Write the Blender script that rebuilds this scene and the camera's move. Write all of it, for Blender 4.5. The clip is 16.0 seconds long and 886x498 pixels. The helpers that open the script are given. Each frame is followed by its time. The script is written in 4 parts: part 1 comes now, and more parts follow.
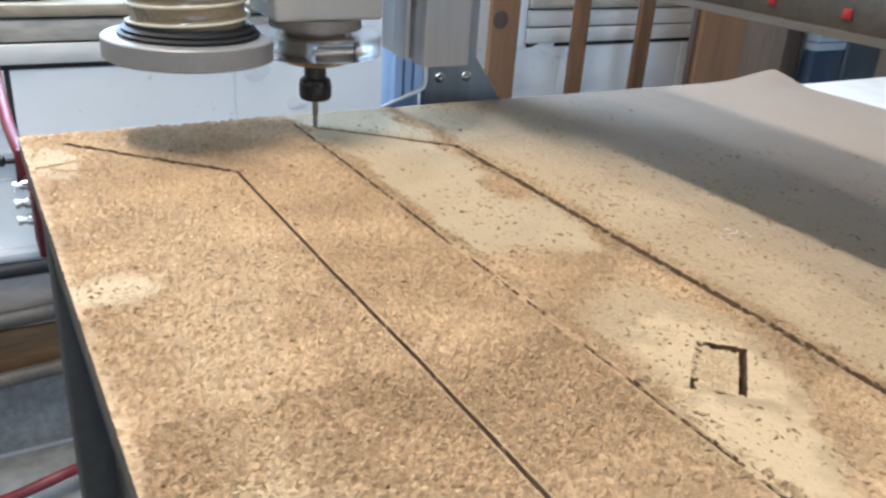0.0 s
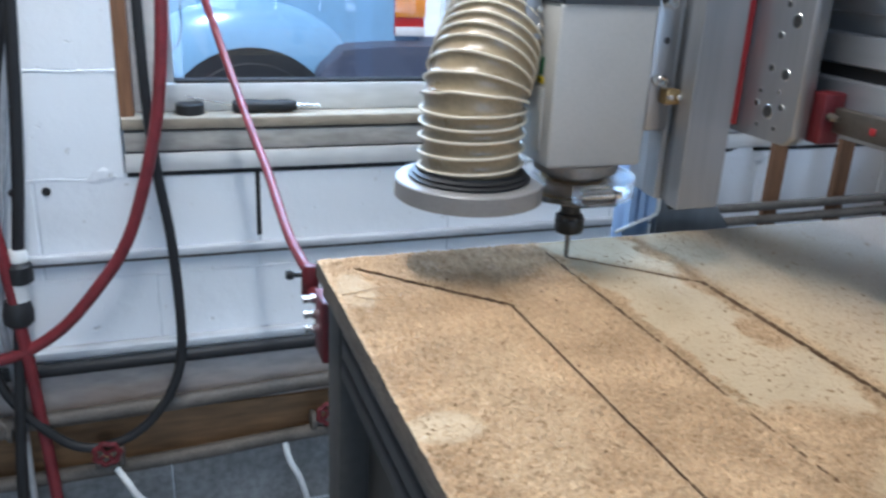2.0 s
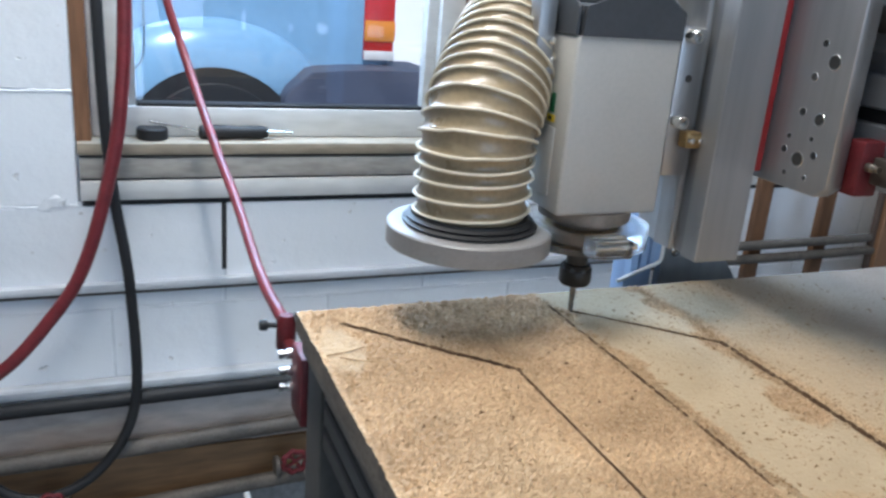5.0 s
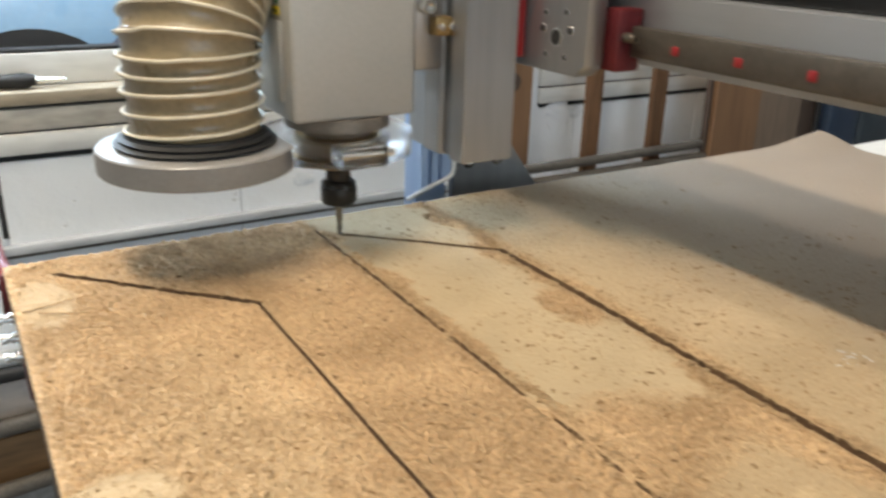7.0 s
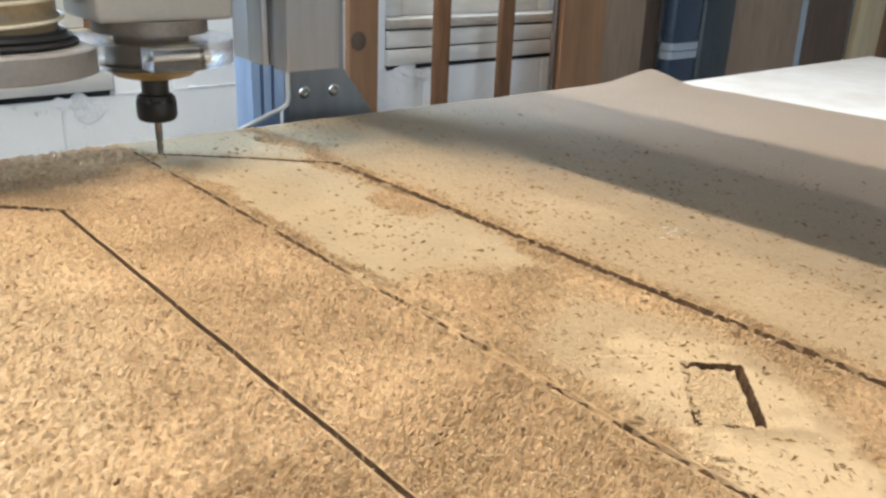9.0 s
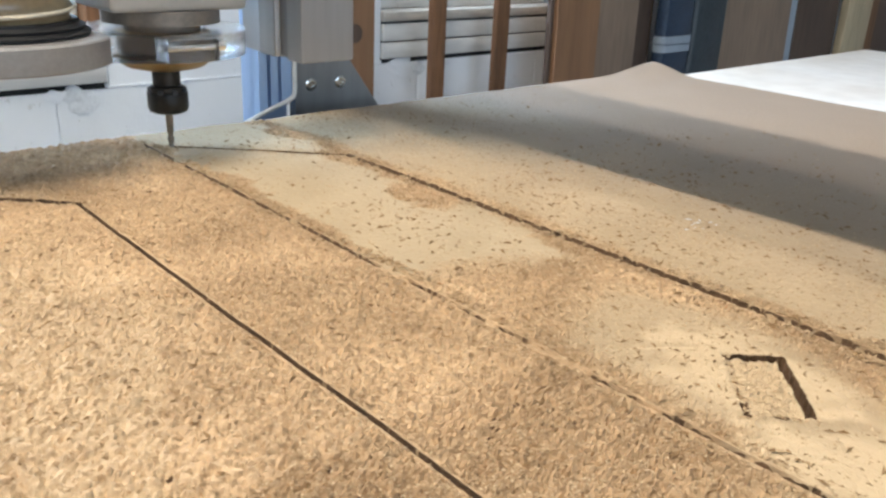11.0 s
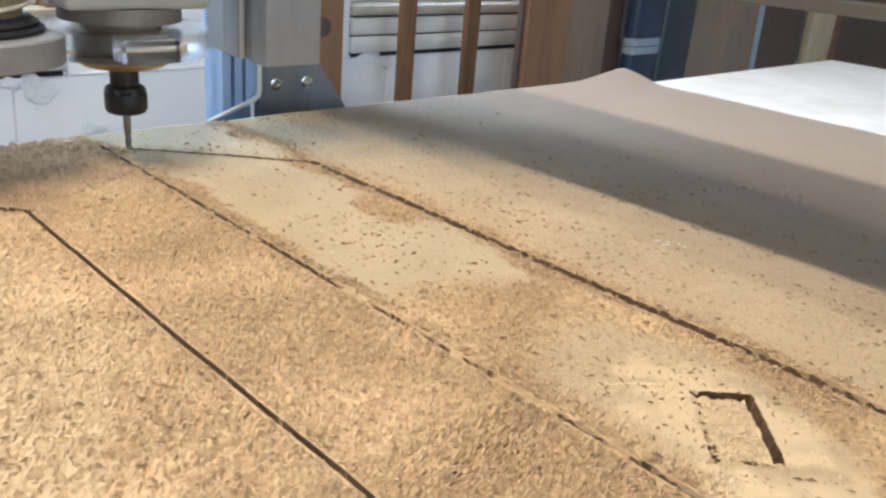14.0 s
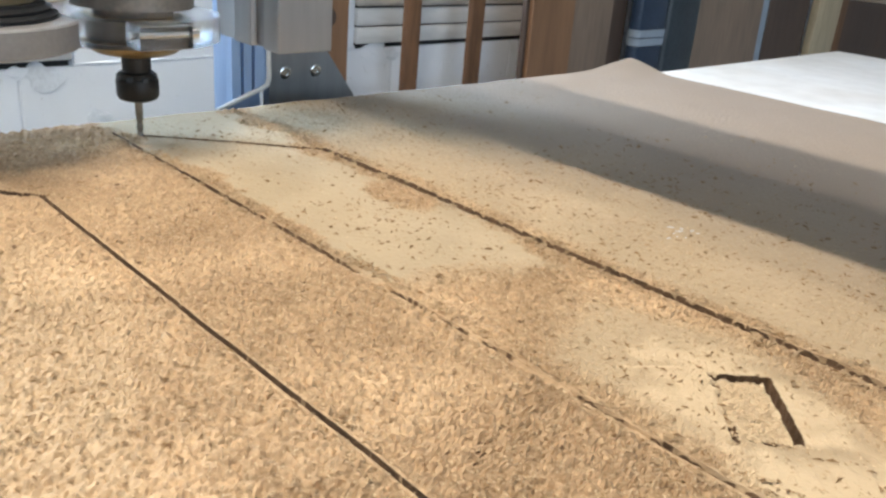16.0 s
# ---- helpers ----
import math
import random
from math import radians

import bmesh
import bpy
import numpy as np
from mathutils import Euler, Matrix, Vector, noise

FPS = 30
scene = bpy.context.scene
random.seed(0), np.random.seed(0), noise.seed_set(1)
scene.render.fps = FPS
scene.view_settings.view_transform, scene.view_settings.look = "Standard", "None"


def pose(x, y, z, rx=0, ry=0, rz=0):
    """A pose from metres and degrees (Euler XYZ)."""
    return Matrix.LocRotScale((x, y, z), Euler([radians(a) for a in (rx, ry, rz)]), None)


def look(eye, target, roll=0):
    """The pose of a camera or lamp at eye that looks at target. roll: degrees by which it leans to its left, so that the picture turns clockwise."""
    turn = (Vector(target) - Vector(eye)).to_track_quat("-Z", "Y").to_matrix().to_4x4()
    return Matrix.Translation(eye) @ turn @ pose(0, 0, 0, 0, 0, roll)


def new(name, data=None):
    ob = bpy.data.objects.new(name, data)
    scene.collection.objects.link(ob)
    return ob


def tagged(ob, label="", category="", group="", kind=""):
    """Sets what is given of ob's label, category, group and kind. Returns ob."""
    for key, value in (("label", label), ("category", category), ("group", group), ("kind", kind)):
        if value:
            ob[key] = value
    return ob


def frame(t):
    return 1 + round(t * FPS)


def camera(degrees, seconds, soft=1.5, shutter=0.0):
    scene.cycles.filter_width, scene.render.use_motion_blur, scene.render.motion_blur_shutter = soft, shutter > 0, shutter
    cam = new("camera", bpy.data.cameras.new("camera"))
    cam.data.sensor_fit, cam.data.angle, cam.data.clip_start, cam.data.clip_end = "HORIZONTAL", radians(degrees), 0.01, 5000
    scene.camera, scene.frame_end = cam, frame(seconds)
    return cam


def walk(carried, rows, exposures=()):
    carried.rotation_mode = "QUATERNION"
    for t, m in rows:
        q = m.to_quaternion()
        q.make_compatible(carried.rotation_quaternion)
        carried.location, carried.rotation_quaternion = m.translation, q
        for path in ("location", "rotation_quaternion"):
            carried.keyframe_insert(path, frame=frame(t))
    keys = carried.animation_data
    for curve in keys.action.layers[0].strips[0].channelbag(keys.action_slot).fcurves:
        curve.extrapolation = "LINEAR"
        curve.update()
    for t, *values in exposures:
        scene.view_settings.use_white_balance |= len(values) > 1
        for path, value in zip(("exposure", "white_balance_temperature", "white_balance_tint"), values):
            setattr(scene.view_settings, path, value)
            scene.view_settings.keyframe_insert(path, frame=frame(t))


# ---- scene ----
cam = camera(56.2, 16.0, soft=2.5, shutter=0.6)
PATH = [
    (0, (-0.2, -0.686, 1.149), (0.748, 0.873, 0.331), 4.1),
    (0.5, (-0.212, -0.681, 1.157), (0.702, 0.902, 0.345), 3.7),
    (1, (-0.233, -0.68, 1.172), (0.622, 0.947, 0.384), 3.4),
    (1.5, (-0.275, -0.68, 1.209), (0.477, 1.018, 0.466), 2.9),
    (2, (-0.323, -0.676, 1.229), (0.325, 1.086, 0.539), 2.8),
    (2.5, (-0.344, -0.674, 1.229), (0.239, 1.122, 0.572), 2.6),
    (3, (-0.354, -0.673, 1.23), (0.184, 1.144, 0.59), 2.0),
    (5.5, (-0.304, -0.541, 1.222), (0.508, 1.172, 0.587), 4.9),
    (6, (-0.274, -0.52, 1.22), (0.592, 1.161, 0.568), 4.3),
    (6.5, (-0.23, -0.523, 1.198), (0.679, 1.118, 0.504), 3.1),
    (7, (-0.178, -0.558, 1.168), (0.793, 1.035, 0.445), 1.6),
    (7.5, (-0.166, -0.573, 1.174), (0.9, 0.939, 0.415), 1.9),
    (8, (-0.184, -0.578, 1.173), (0.952, 0.887, 0.422), 2.7),
    (8.5, (-0.172, -0.579, 1.123), (0.986, 0.879, 0.394), 2.8),
    (9, (-0.156, -0.58, 1.09), (1.072, 0.827, 0.375), 2.4),
    (11.5, (-0.177, -0.553, 1.086), (1.08, 0.821, 0.356), 2.8),
    (12, (-0.178, -0.548, 1.087), (1.079, 0.823, 0.352), 3.2),
    (12.5, (-0.177, -0.543, 1.088), (1.085, 0.82, 0.348), 3.6),
    (13, (-0.172, -0.544, 1.093), (1.104, 0.805, 0.349), 4.1),
    (13.5, (-0.166, -0.544, 1.095), (1.128, 0.787, 0.351), 4.5),
    (14, (-0.161, -0.544, 1.098), (1.15, 0.77, 0.355), 4.9),
    (14.5, (-0.162, -0.542, 1.097), (1.158, 0.764, 0.354), 5.0),
    (15, (-0.166, -0.54, 1.094), (1.154, 0.763, 0.347), 5.1),
    (15.5, (-0.168, -0.54, 1.094), (1.146, 0.766, 0.34), 5.1),
    (16, (-0.169, -0.54, 1.093), (1.138, 0.77, 0.335), 5.0),
]
EXPOSURES = [(0.0, -0.02, 6050, 10), (1.5, -0.15, 5800, 10), (2.5, -0.34, 5450, 10), (3.2, -0.34, 5450, 10), (5.3, -0.29, 6000, 10), (6.5, -0.31, 6950, 10), (7.5, -0.14, 7500, 10), (8.5, -0.03, 7200, 10), (9.2, 0.01, 6800, 10), (12.0, 0.0, 6500, 10), (16.0, 0.0, 6450, 10)]
walk(cam, [(t, look(eye, target, roll)) for t, eye, target, roll in PATH], EXPOSURES)

# ---- world, sun, large lights ----
TX, TY = 0.118, 0.114          # axis of the cutter
TOP = 0.9                     # top of the board on the bed
WALL = 0.925                  # room face of the window wall

world = bpy.data.worlds.new("sky")
scene.world = world
world.use_nodes = True
wn = world.node_tree
sky = wn.nodes.new("ShaderNodeTexSky")
sky.sky_type, sky.sun_disc = "NISHITA", False
sky.sun_elevation, sky.sun_rotation = radians(58), radians(200)
wn.links.new(sky.outputs[0], wn.nodes["Background"].inputs[0])
wn.nodes["Background"].inputs[1].default_value = 0.15


def lamp(name, kind, energy, colour, m, size=0.1, size_y=0.1):
    data = bpy.data.lights.new(name, kind)
    data.energy, data.color = energy, colour
    if kind == "AREA":
        data.shape, data.size, data.size_y = "RECTANGLE", size, size_y
    ob = new(name, data)
    ob.matrix_world = m
    return ob


sun = lamp("sun", "SUN", 5.0, (1, 0.97, 0.92), look((-2, -2.6, 10), (0, 3, 0)))
sun.data.angle = radians(10)
WARM, COOL = (1.0, 0.93, 0.82), (0.9, 0.95, 1.0)
# two warm tubes; the cool third is an unseen fill added at the right
for lx, ly, power, tone in ((-0.33, 0.1, 40, WARM), (0.12, 0.1, 7, WARM), (2.7, -1.0, 13, COOL)):
    lamp("tube_and_fill_light", "AREA", power, tone, look((lx, ly, 2.46), (lx, ly, 0)), 0.09, 1.3)
# bluish fill added behind the camera, in an assumed, unseen doorway
lamp("rear_cool_fill", "AREA", 48, (0.6, 0.78, 1.0), look((0.3, -3.4, 1.25), (0.3, 0, 1.15)), 2.6, 2.1)

lamp("window_daylight", "AREA", 9, (0.62, 0.8, 1.0), look((1.26, 0.96, 1.35), (1.26, 0, 1.1)), 0.44, 0.7)
lamp("window_daylight", "AREA", 20, (0.52, 0.74, 1.0), look((0.0, 0.955, 1.51), (0.05, 0, 1.0)), 0.54, 0.36)

# ---- materials ----
def mat(name, colour, rough=0.6, metal=0.0, vary=0.25, scale=30.0, bump=0.15, fine=8.0, tint=None, per_piece=0.0, coat=0.0, stretch=(1, 1, 1), deep=0.002):
    """A surface with large stains, fine grain and relief."""
    m = bpy.data.materials.new(name)
    m.use_nodes = True
    n, l = m.node_tree.nodes, m.node_tree.links
    b = n["Principled BSDF"]
    b.inputs["Roughness"].default_value, b.inputs["Metallic"].default_value = rough, metal
    b.inputs["Coat Weight"].default_value = coat
    co = n.new("ShaderNodeTexCoord")
    mp = n.new("ShaderNodeMapping")
    mp.inputs["Scale"].default_value = stretch
    l.new(co.outputs["Object"], mp.inputs[0])
    big, small = n.new("ShaderNodeTexNoise"), n.new("ShaderNodeTexNoise")
    for node, s, d in ((big, scale, 5), (small, scale * fine, 4)):
        node.inputs["Scale"].default_value, node.inputs["Detail"].default_value = s, d
        l.new(mp.outputs[0], node.inputs["Vector"])
    ramp = n.new("ShaderNodeValToRGB")
    ramp.color_ramp.elements[0].position, ramp.color_ramp.elements[1].position = 0.3, 0.7
    low = tint or tuple(c * (1 - vary) for c in colour)
    ramp.color_ramp.elements[0].color = (*low, 1)
    ramp.color_ramp.elements[1].color = (*[min(1, c * (1 + vary * 0.3)) for c in colour], 1)
    l.new(big.outputs[0], ramp.inputs[0])
    mix = n.new("ShaderNodeMix")
    mix.data_type, mix.blend_type = "RGBA", "MULTIPLY"
    mix.inputs[0].default_value = min(1, vary * 1.4)
    grey = n.new("ShaderNodeValToRGB")
    grey.color_ramp.elements[0].position, grey.color_ramp.elements[1].position = 0.3, 0.62
    grey.color_ramp.elements[0].color = (0.45, 0.45, 0.45, 1)
    l.new(small.outputs[0], grey.inputs[0])
    l.new(ramp.outputs[0], mix.inputs[6])
    l.new(grey.outputs[0], mix.inputs[7])
    out = mix.outputs[2]
    if per_piece:
        info, hsv, rng = n.new("ShaderNodeObjectInfo"), n.new("ShaderNodeHueSaturation"), n.new("ShaderNodeMapRange")
        rng.inputs["To Min"].default_value, rng.inputs["To Max"].default_value = 1 - per_piece, 1 + per_piece
        l.new(info.outputs["Random"], rng.inputs[0])
        l.new(rng.outputs[0], hsv.inputs["Value"])
        l.new(out, hsv.inputs["Color"])
        out = hsv.outputs[0]
    l.new(out, b.inputs["Base Color"])
    rr = n.new("ShaderNodeMapRange")
    rr.inputs["To Min"].default_value, rr.inputs["To Max"].default_value = max(0.03, rough - 0.12), min(1, rough + 0.12)
    l.new(big.outputs[0], rr.inputs[0])
    l.new(rr.outputs[0], b.inputs["Roughness"])
    bp = n.new("ShaderNodeBump")
    bp.inputs["Strength"].default_value, bp.inputs["Distance"].default_value = bump, deep
    l.new(small.outputs[0], bp.inputs["Height"])
    l.new(bp.outputs[0], b.inputs["Normal"])
    return m


def clear(name, colour, rough, ior=1.49):
    m = bpy.data.materials.new(name)
    m.use_nodes = True
    b = m.node_tree.nodes["Principled BSDF"]
    b.inputs["Base Color"].default_value = (*colour, 1)
    b.inputs["Roughness"].default_value, b.inputs["Transmission Weight"].default_value, b.inputs["IOR"].default_value = rough, 1.0, ior
    return m


def painted_masonry(name, colour, grime):
    """Thick old paint over blocks: slow swells, orange peel, chipped pits and faint grime."""
    m = bpy.data.materials.new(name)
    m.use_nodes = True
    n, l = m.node_tree.nodes, m.node_tree.links
    b = n["Principled BSDF"]
    b.inputs["Roughness"].default_value = 0.58
    geo = n.new("ShaderNodeNewGeometry")

    def cloud(scale, detail, lo, hi):
        t, g = n.new("ShaderNodeTexNoise"), n.new("ShaderNodeMapRange")
        t.inputs["Scale"].default_value, t.inputs["Detail"].default_value = scale, detail
        g.inputs["From Min"].default_value, g.inputs["From Max"].default_value = lo, hi
        l.new(geo.outputs["Position"], t.inputs["Vector"])
        l.new(t.outputs[0], g.inputs[0])
        return g.outputs[0]

    swell, peel, pits, stain, speck = cloud(9, 4, 0, 1), cloud(170, 3, 0, 1), cloud(34, 3, 0.70, 0.74), cloud(3.2, 5, 0.5, 0.8), cloud(70, 2, 0.755, 0.78)
    info, shade = n.new("ShaderNodeObjectInfo"), n.new("ShaderNodeMapRange")
    shade.inputs["To Min"].default_value, shade.inputs["To Max"].default_value = 0.95, 1.02
    l.new(info.outputs["Random"], shade.inputs[0])
    hsv = n.new("ShaderNodeHueSaturation")
    hsv.inputs["Color"].default_value = (*colour, 1)
    l.new(shade.outputs[0], hsv.inputs["Value"])
    out = hsv.outputs[0]
    for fac, c, amount in ((stain, grime, 0.28), (pits, (0.5, 0.49, 0.47), 0.4), (speck, (0.3, 0.28, 0.26), 0.5)):
        x, k = n.new("ShaderNodeMix"), n.new("ShaderNodeMath")
        x.data_type, k.operation = "RGBA", "MULTIPLY"
        k.inputs[1].default_value = amount
        l.new(fac, k.inputs[0])
        l.new(k.outputs[0], x.inputs[0])
        l.new(out, x.inputs[6])
        x.inputs[7].default_value = (*c, 1)
        out = x.outputs[2]
    l.new(out, b.inputs["Base Color"])
    normal = None
    for height, distance, strength in ((swell, 0.012, 0.5), (peel, 0.0012, 0.35), (pits, -0.002, 0.8)):
        bp = n.new("ShaderNodeBump")
        bp.inputs["Strength"].default_value, bp.inputs["Distance"].default_value = strength, abs(distance)
        bp.invert = distance < 0
        l.new(height, bp.inputs["Height"])
        if normal:
            l.new(normal, bp.inputs["Normal"])
        normal = bp.outputs[0]
    l.new(normal, b.inputs["Normal"])
    return m


WHITE_BLOCK = painted_masonry("white_painted_block", (0.79, 0.825, 0.865), (0.6, 0.57, 0.52))
PALE_STRIP = mat("dull_white_strip", (0.55, 0.58, 0.61), 0.75, vary=0.25, scale=9, bump=0.3, stretch=(0.2, 1, 1))
STAINED_BOARD = mat("water_stained_white_board", (0.62, 0.60, 0.58), 0.7, vary=0.3, scale=4.5, bump=0.3, fine=14, tint=(0.24, 0.145, 0.085), stretch=(0.35, 1, 1))
WHITE_TRIM = mat("white_painted_wood", (0.67, 0.675, 0.66), 0.5, vary=0.16, scale=7, bump=0.25, fine=9, stretch=(0.25, 1, 1))
SILL_BROWN = mat("grimy_brown_sill", (0.38, 0.32, 0.24), 0.75, vary=0.35, scale=9, bump=0.3, stretch=(0.3, 1, 1))
DIRTY_TRIM = mat("dusty_white_sill", (0.50, 0.47, 0.42), 0.7, vary=0.4, scale=8, bump=0.3, stretch=(0.3, 1, 1))
MORTAR = mat("painted_joint", (0.74, 0.78, 0.82), 0.8, vary=0.12, scale=25, bump=0.4)
DARK_GAP = mat("dark_joint_and_gap_shade", (0.03, 0.03, 0.03), 0.9, scale=20)
PLASTER = mat("room_wall_paint", (0.6, 0.6, 0.58), 0.8, scale=3)
CONCRETE = mat("grey_concrete", (0.33, 0.33, 0.32), 0.85, vary=0.3, scale=4, bump=0.4)
PLASTIC_GREY = mat("light_grey_powder_coat", (0.47, 0.46, 0.43), 0.42, vary=0.07, scale=12, bump=0.05, fine=20)
DARK_CAP = mat("dark_grey_plastic", (0.055, 0.06, 0.068), 0.5, vary=0.15, scale=20, bump=0.1)
ALU = mat("brushed_aluminium", (0.45, 0.45, 0.45), 0.40, 0.85, vary=0.1, scale=15, bump=0.06, stretch=(1, 1, 0.08))
ALU_DARK = mat("anodised_aluminium", (0.34, 0.35, 0.36), 0.42, 0.8, vary=0.12, scale=15, bump=0.05, stretch=(1, 1, 0.1))
ALU_BEAM = mat("silver_gantry_profile", (0.46, 0.48, 0.51), 0.38, 0.7, vary=0.08, scale=12, bump=0.04, stretch=(1, 0.1, 1))
BEAM_DARK = mat("dusty_dark_rail", (0.10, 0.088, 0.075), 0.45, 0.3, vary=0.25, scale=25, bump=0.15)
CHROME = mat("bright_steel", (0.78, 0.78, 0.76), 0.18, 1.0, vary=0.06, scale=60, bump=0.02)
BLACK_STEEL = mat("blackened_steel", (0.035, 0.033, 0.03), 0.42, 0.5, vary=0.3, scale=80, bump=0.1)
TOOL_STEEL = mat("dull_cutter_steel", (0.28, 0.25, 0.21), 0.35, 0.9, vary=0.2, scale=90, bump=0.1)
BRASS = mat("dusty_brass", (0.40, 0.27, 0.12), 0.42, 0.65, vary=0.25, scale=40, bump=0.1)
NOSE_GREY = mat("dusty_grey_brown_metal", (0.26, 0.225, 0.19), 0.5, 0.2, vary=0.2, scale=35, bump=0.08)
FLANGE = mat("dusty_grey_flange", (0.27, 0.262, 0.255), 0.38, vary=0.12, scale=35, bump=0.06)
HOSE = mat("beige_hose_wall", (0.33, 0.25, 0.145), 0.3, vary=0.2, scale=25, bump=0.08, coat=0.3)
HOSE_RIB = mat("cream_hose_spiral", (0.74, 0.67, 0.52), 0.32, vary=0.12, scale=40, bump=0.05, coat=0.3)
RUBBER = mat("black_rubber", (0.012, 0.012, 0.013), 0.6, vary=0.3, scale=30, bump=0.1)
RED_HOSE = mat("red_rubber_hose", (0.20, 0.022, 0.028), 0.42, vary=0.25, scale=30, bump=0.1)
RED_PLASTIC = mat("red_plastic", (0.33, 0.02, 0.025), 0.45, vary=0.15, scale=50, bump=0.1)
RED_PAINT = mat("worn_red_paint", (0.15, 0.013, 0.018), 0.5, 0.1, vary=0.35, scale=60, bump=0.2)
GREY_CABLE = mat("grey_flexible_conduit", (0.45, 0.46, 0.47), 0.4, 0.4, vary=0.2, scale=60, bump=0.2)
WHITE_PLASTIC = mat("white_plastic", (0.75, 0.75, 0.73), 0.4, vary=0.1, scale=40, bump=0.05)
PIPE_GREY = mat("old_grey_pipe", (0.135, 0.118, 0.10), 0.6, 0.1, vary=0.35, scale=20, bump=0.3)
TIMBER = mat("brown_rough_timber", (0.28, 0.155, 0.07), 0.75, vary=0.45, scale=10, bump=0.35, stretch=(0.15, 1, 1))
UPRIGHT = mat("brown_wood_upright", (0.22, 0.105, 0.048), 0.6, vary=0.4, scale=16, bump=0.25, stretch=(1, 1, 0.12))
ORANGE_BOARD = mat("orange_brown_plywood", (0.28, 0.15, 0.078), 0.6, vary=0.2, scale=9, bump=0.15, stretch=(1, 1, 0.12))
DULL_BOARD = mat("dull_brown_sheet", (0.25, 0.18, 0.13), 0.65, vary=0.2, scale=8, bump=0.15, stretch=(1, 1, 0.15))
DARK_BOARD = mat("dark_brown_sheet", (0.10, 0.066, 0.05), 0.6, vary=0.25, scale=8, bump=0.15, stretch=(1, 1, 0.15))
PALE_POST = mat("pale_wood_post", (0.50, 0.41, 0.27), 0.65, vary=0.2, scale=12, bump=0.2, stretch=(1, 1, 0.12))
TEAL_WRAP = mat("dark_teal_plastic_wrap", (0.038, 0.052, 0.064), 0.35, vary=0.3, scale=14, bump=0.3)
BLUE_WRAP = mat("dark_blue_plastic_wrap", (0.028, 0.05, 0.092), 0.35, vary=0.3, scale=14, bump=0.3)
FRAME_STEEL = mat("grey_painted_frame", (0.065, 0.062, 0.056), 0.65, 0.0, vary=0.25, scale=12, bump=0.1)
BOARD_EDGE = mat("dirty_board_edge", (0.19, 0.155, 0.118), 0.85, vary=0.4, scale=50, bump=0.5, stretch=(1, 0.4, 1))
WHITE_SHEET = mat("white_melamine_sheet", (0.78, 0.76, 0.73), 0.45, vary=0.1, scale=4, bump=0.1, tint=(0.62, 0.55, 0.47))
CHIP = mat("wood_chips", (0.51, 0.362, 0.21), 0.9, vary=0.16, scale=120, bump=0.0, tint=(0.39, 0.265, 0.145))
GROOVE_SHADE = mat("shade_dark_groove_board", (0.21, 0.12, 0.062), 0.9, vary=0.35, scale=80, bump=0.4)
BLUE_ALU = mat("pale_blue_anodised_aluminium", (0.40, 0.56, 0.82), 0.4, 0.25, vary=0.08, scale=15, bump=0.05, stretch=(1, 1, 0.1))
BASE_BLOCK = mat("stained_grey_block", (0.32, 0.325, 0.325), 0.8, vary=0.4, scale=7, bump=0.5)
BAND = mat("pale_blue_grey_tape", (0.30, 0.36, 0.43), 0.4, vary=0.15, scale=20, bump=0.2)
CHIP_DARK = mat("dark_wood_chips", (0.33, 0.205, 0.10), 0.9, vary=0.15, scale=150, bump=0.0)
CHIP_PALE = mat("pale_wood_chips", (0.66, 0.50, 0.315), 0.9, vary=0.12, scale=150, bump=0.0)
CAR_BLUE = mat("pale_blue_car_paint", (0.26, 0.47, 0.68), 0.2, 0.1, vary=0.06, scale=4, bump=0.0, coat=0.8)
CAR_WHITE = mat("white_car_paint", (0.8, 0.8, 0.8), 0.3, vary=0.05, scale=4, bump=0.0, coat=0.6)
BUMPER = mat("dark_grey_bumper", (0.07, 0.08, 0.12), 0.5, vary=0.15, scale=12, bump=0.1)
LAMP_RED = mat("red_lamp_lens", (0.55, 0.02, 0.02), 0.15, vary=0.1, scale=20, bump=0.0)
LAMP_AMBER = mat("amber_lamp_lens", (0.8, 0.28, 0.03), 0.15, vary=0.1, scale=20, bump=0.0)
SNOW = mat("pale_yard_ground", (0.8, 0.81, 0.83), 0.9, vary=0.1, scale=2, bump=0.5)
GREEN = mat("green_enamel", (0.01, 0.15, 0.05), 0.4, scale=30)
YELLOW = mat("yellow_label", (0.75, 0.55, 0.02), 0.45, vary=0.08, scale=30)
ACRYLIC = clear("clear_acrylic", (0.95, 0.96, 0.97), 0.22)
GLASS = clear("window_glass", (0.97, 0.98, 0.99), 0.0, 1.45)


# ---- mesh helpers ----
def box(bm, x0, x1, y0, y1, z0, z1, bevel=0.0, seg=2):
    made = bmesh.ops.create_cube(bm, size=1.0)["verts"]
    for v in made:
        v.co = Vector(((x0 + x1) / 2 + v.co.x * (x1 - x0), (y0 + y1) / 2 + v.co.y * (y1 - y0), (z0 + z1) / 2 + v.co.z * (z1 - z0)))
    if bevel:
        edges = {e for v in made for e in v.link_edges}
        bmesh.ops.bevel(bm, geom=list(edges), offset=bevel, segments=seg, affect="EDGES", profile=0.5)
    return bm


def boxed(x0, x1, y0, y1, z0, z1, bevel=0.0, seg=2):
    return box(bmesh.new(), x0, x1, y0, y1, z0, z1, bevel, seg)


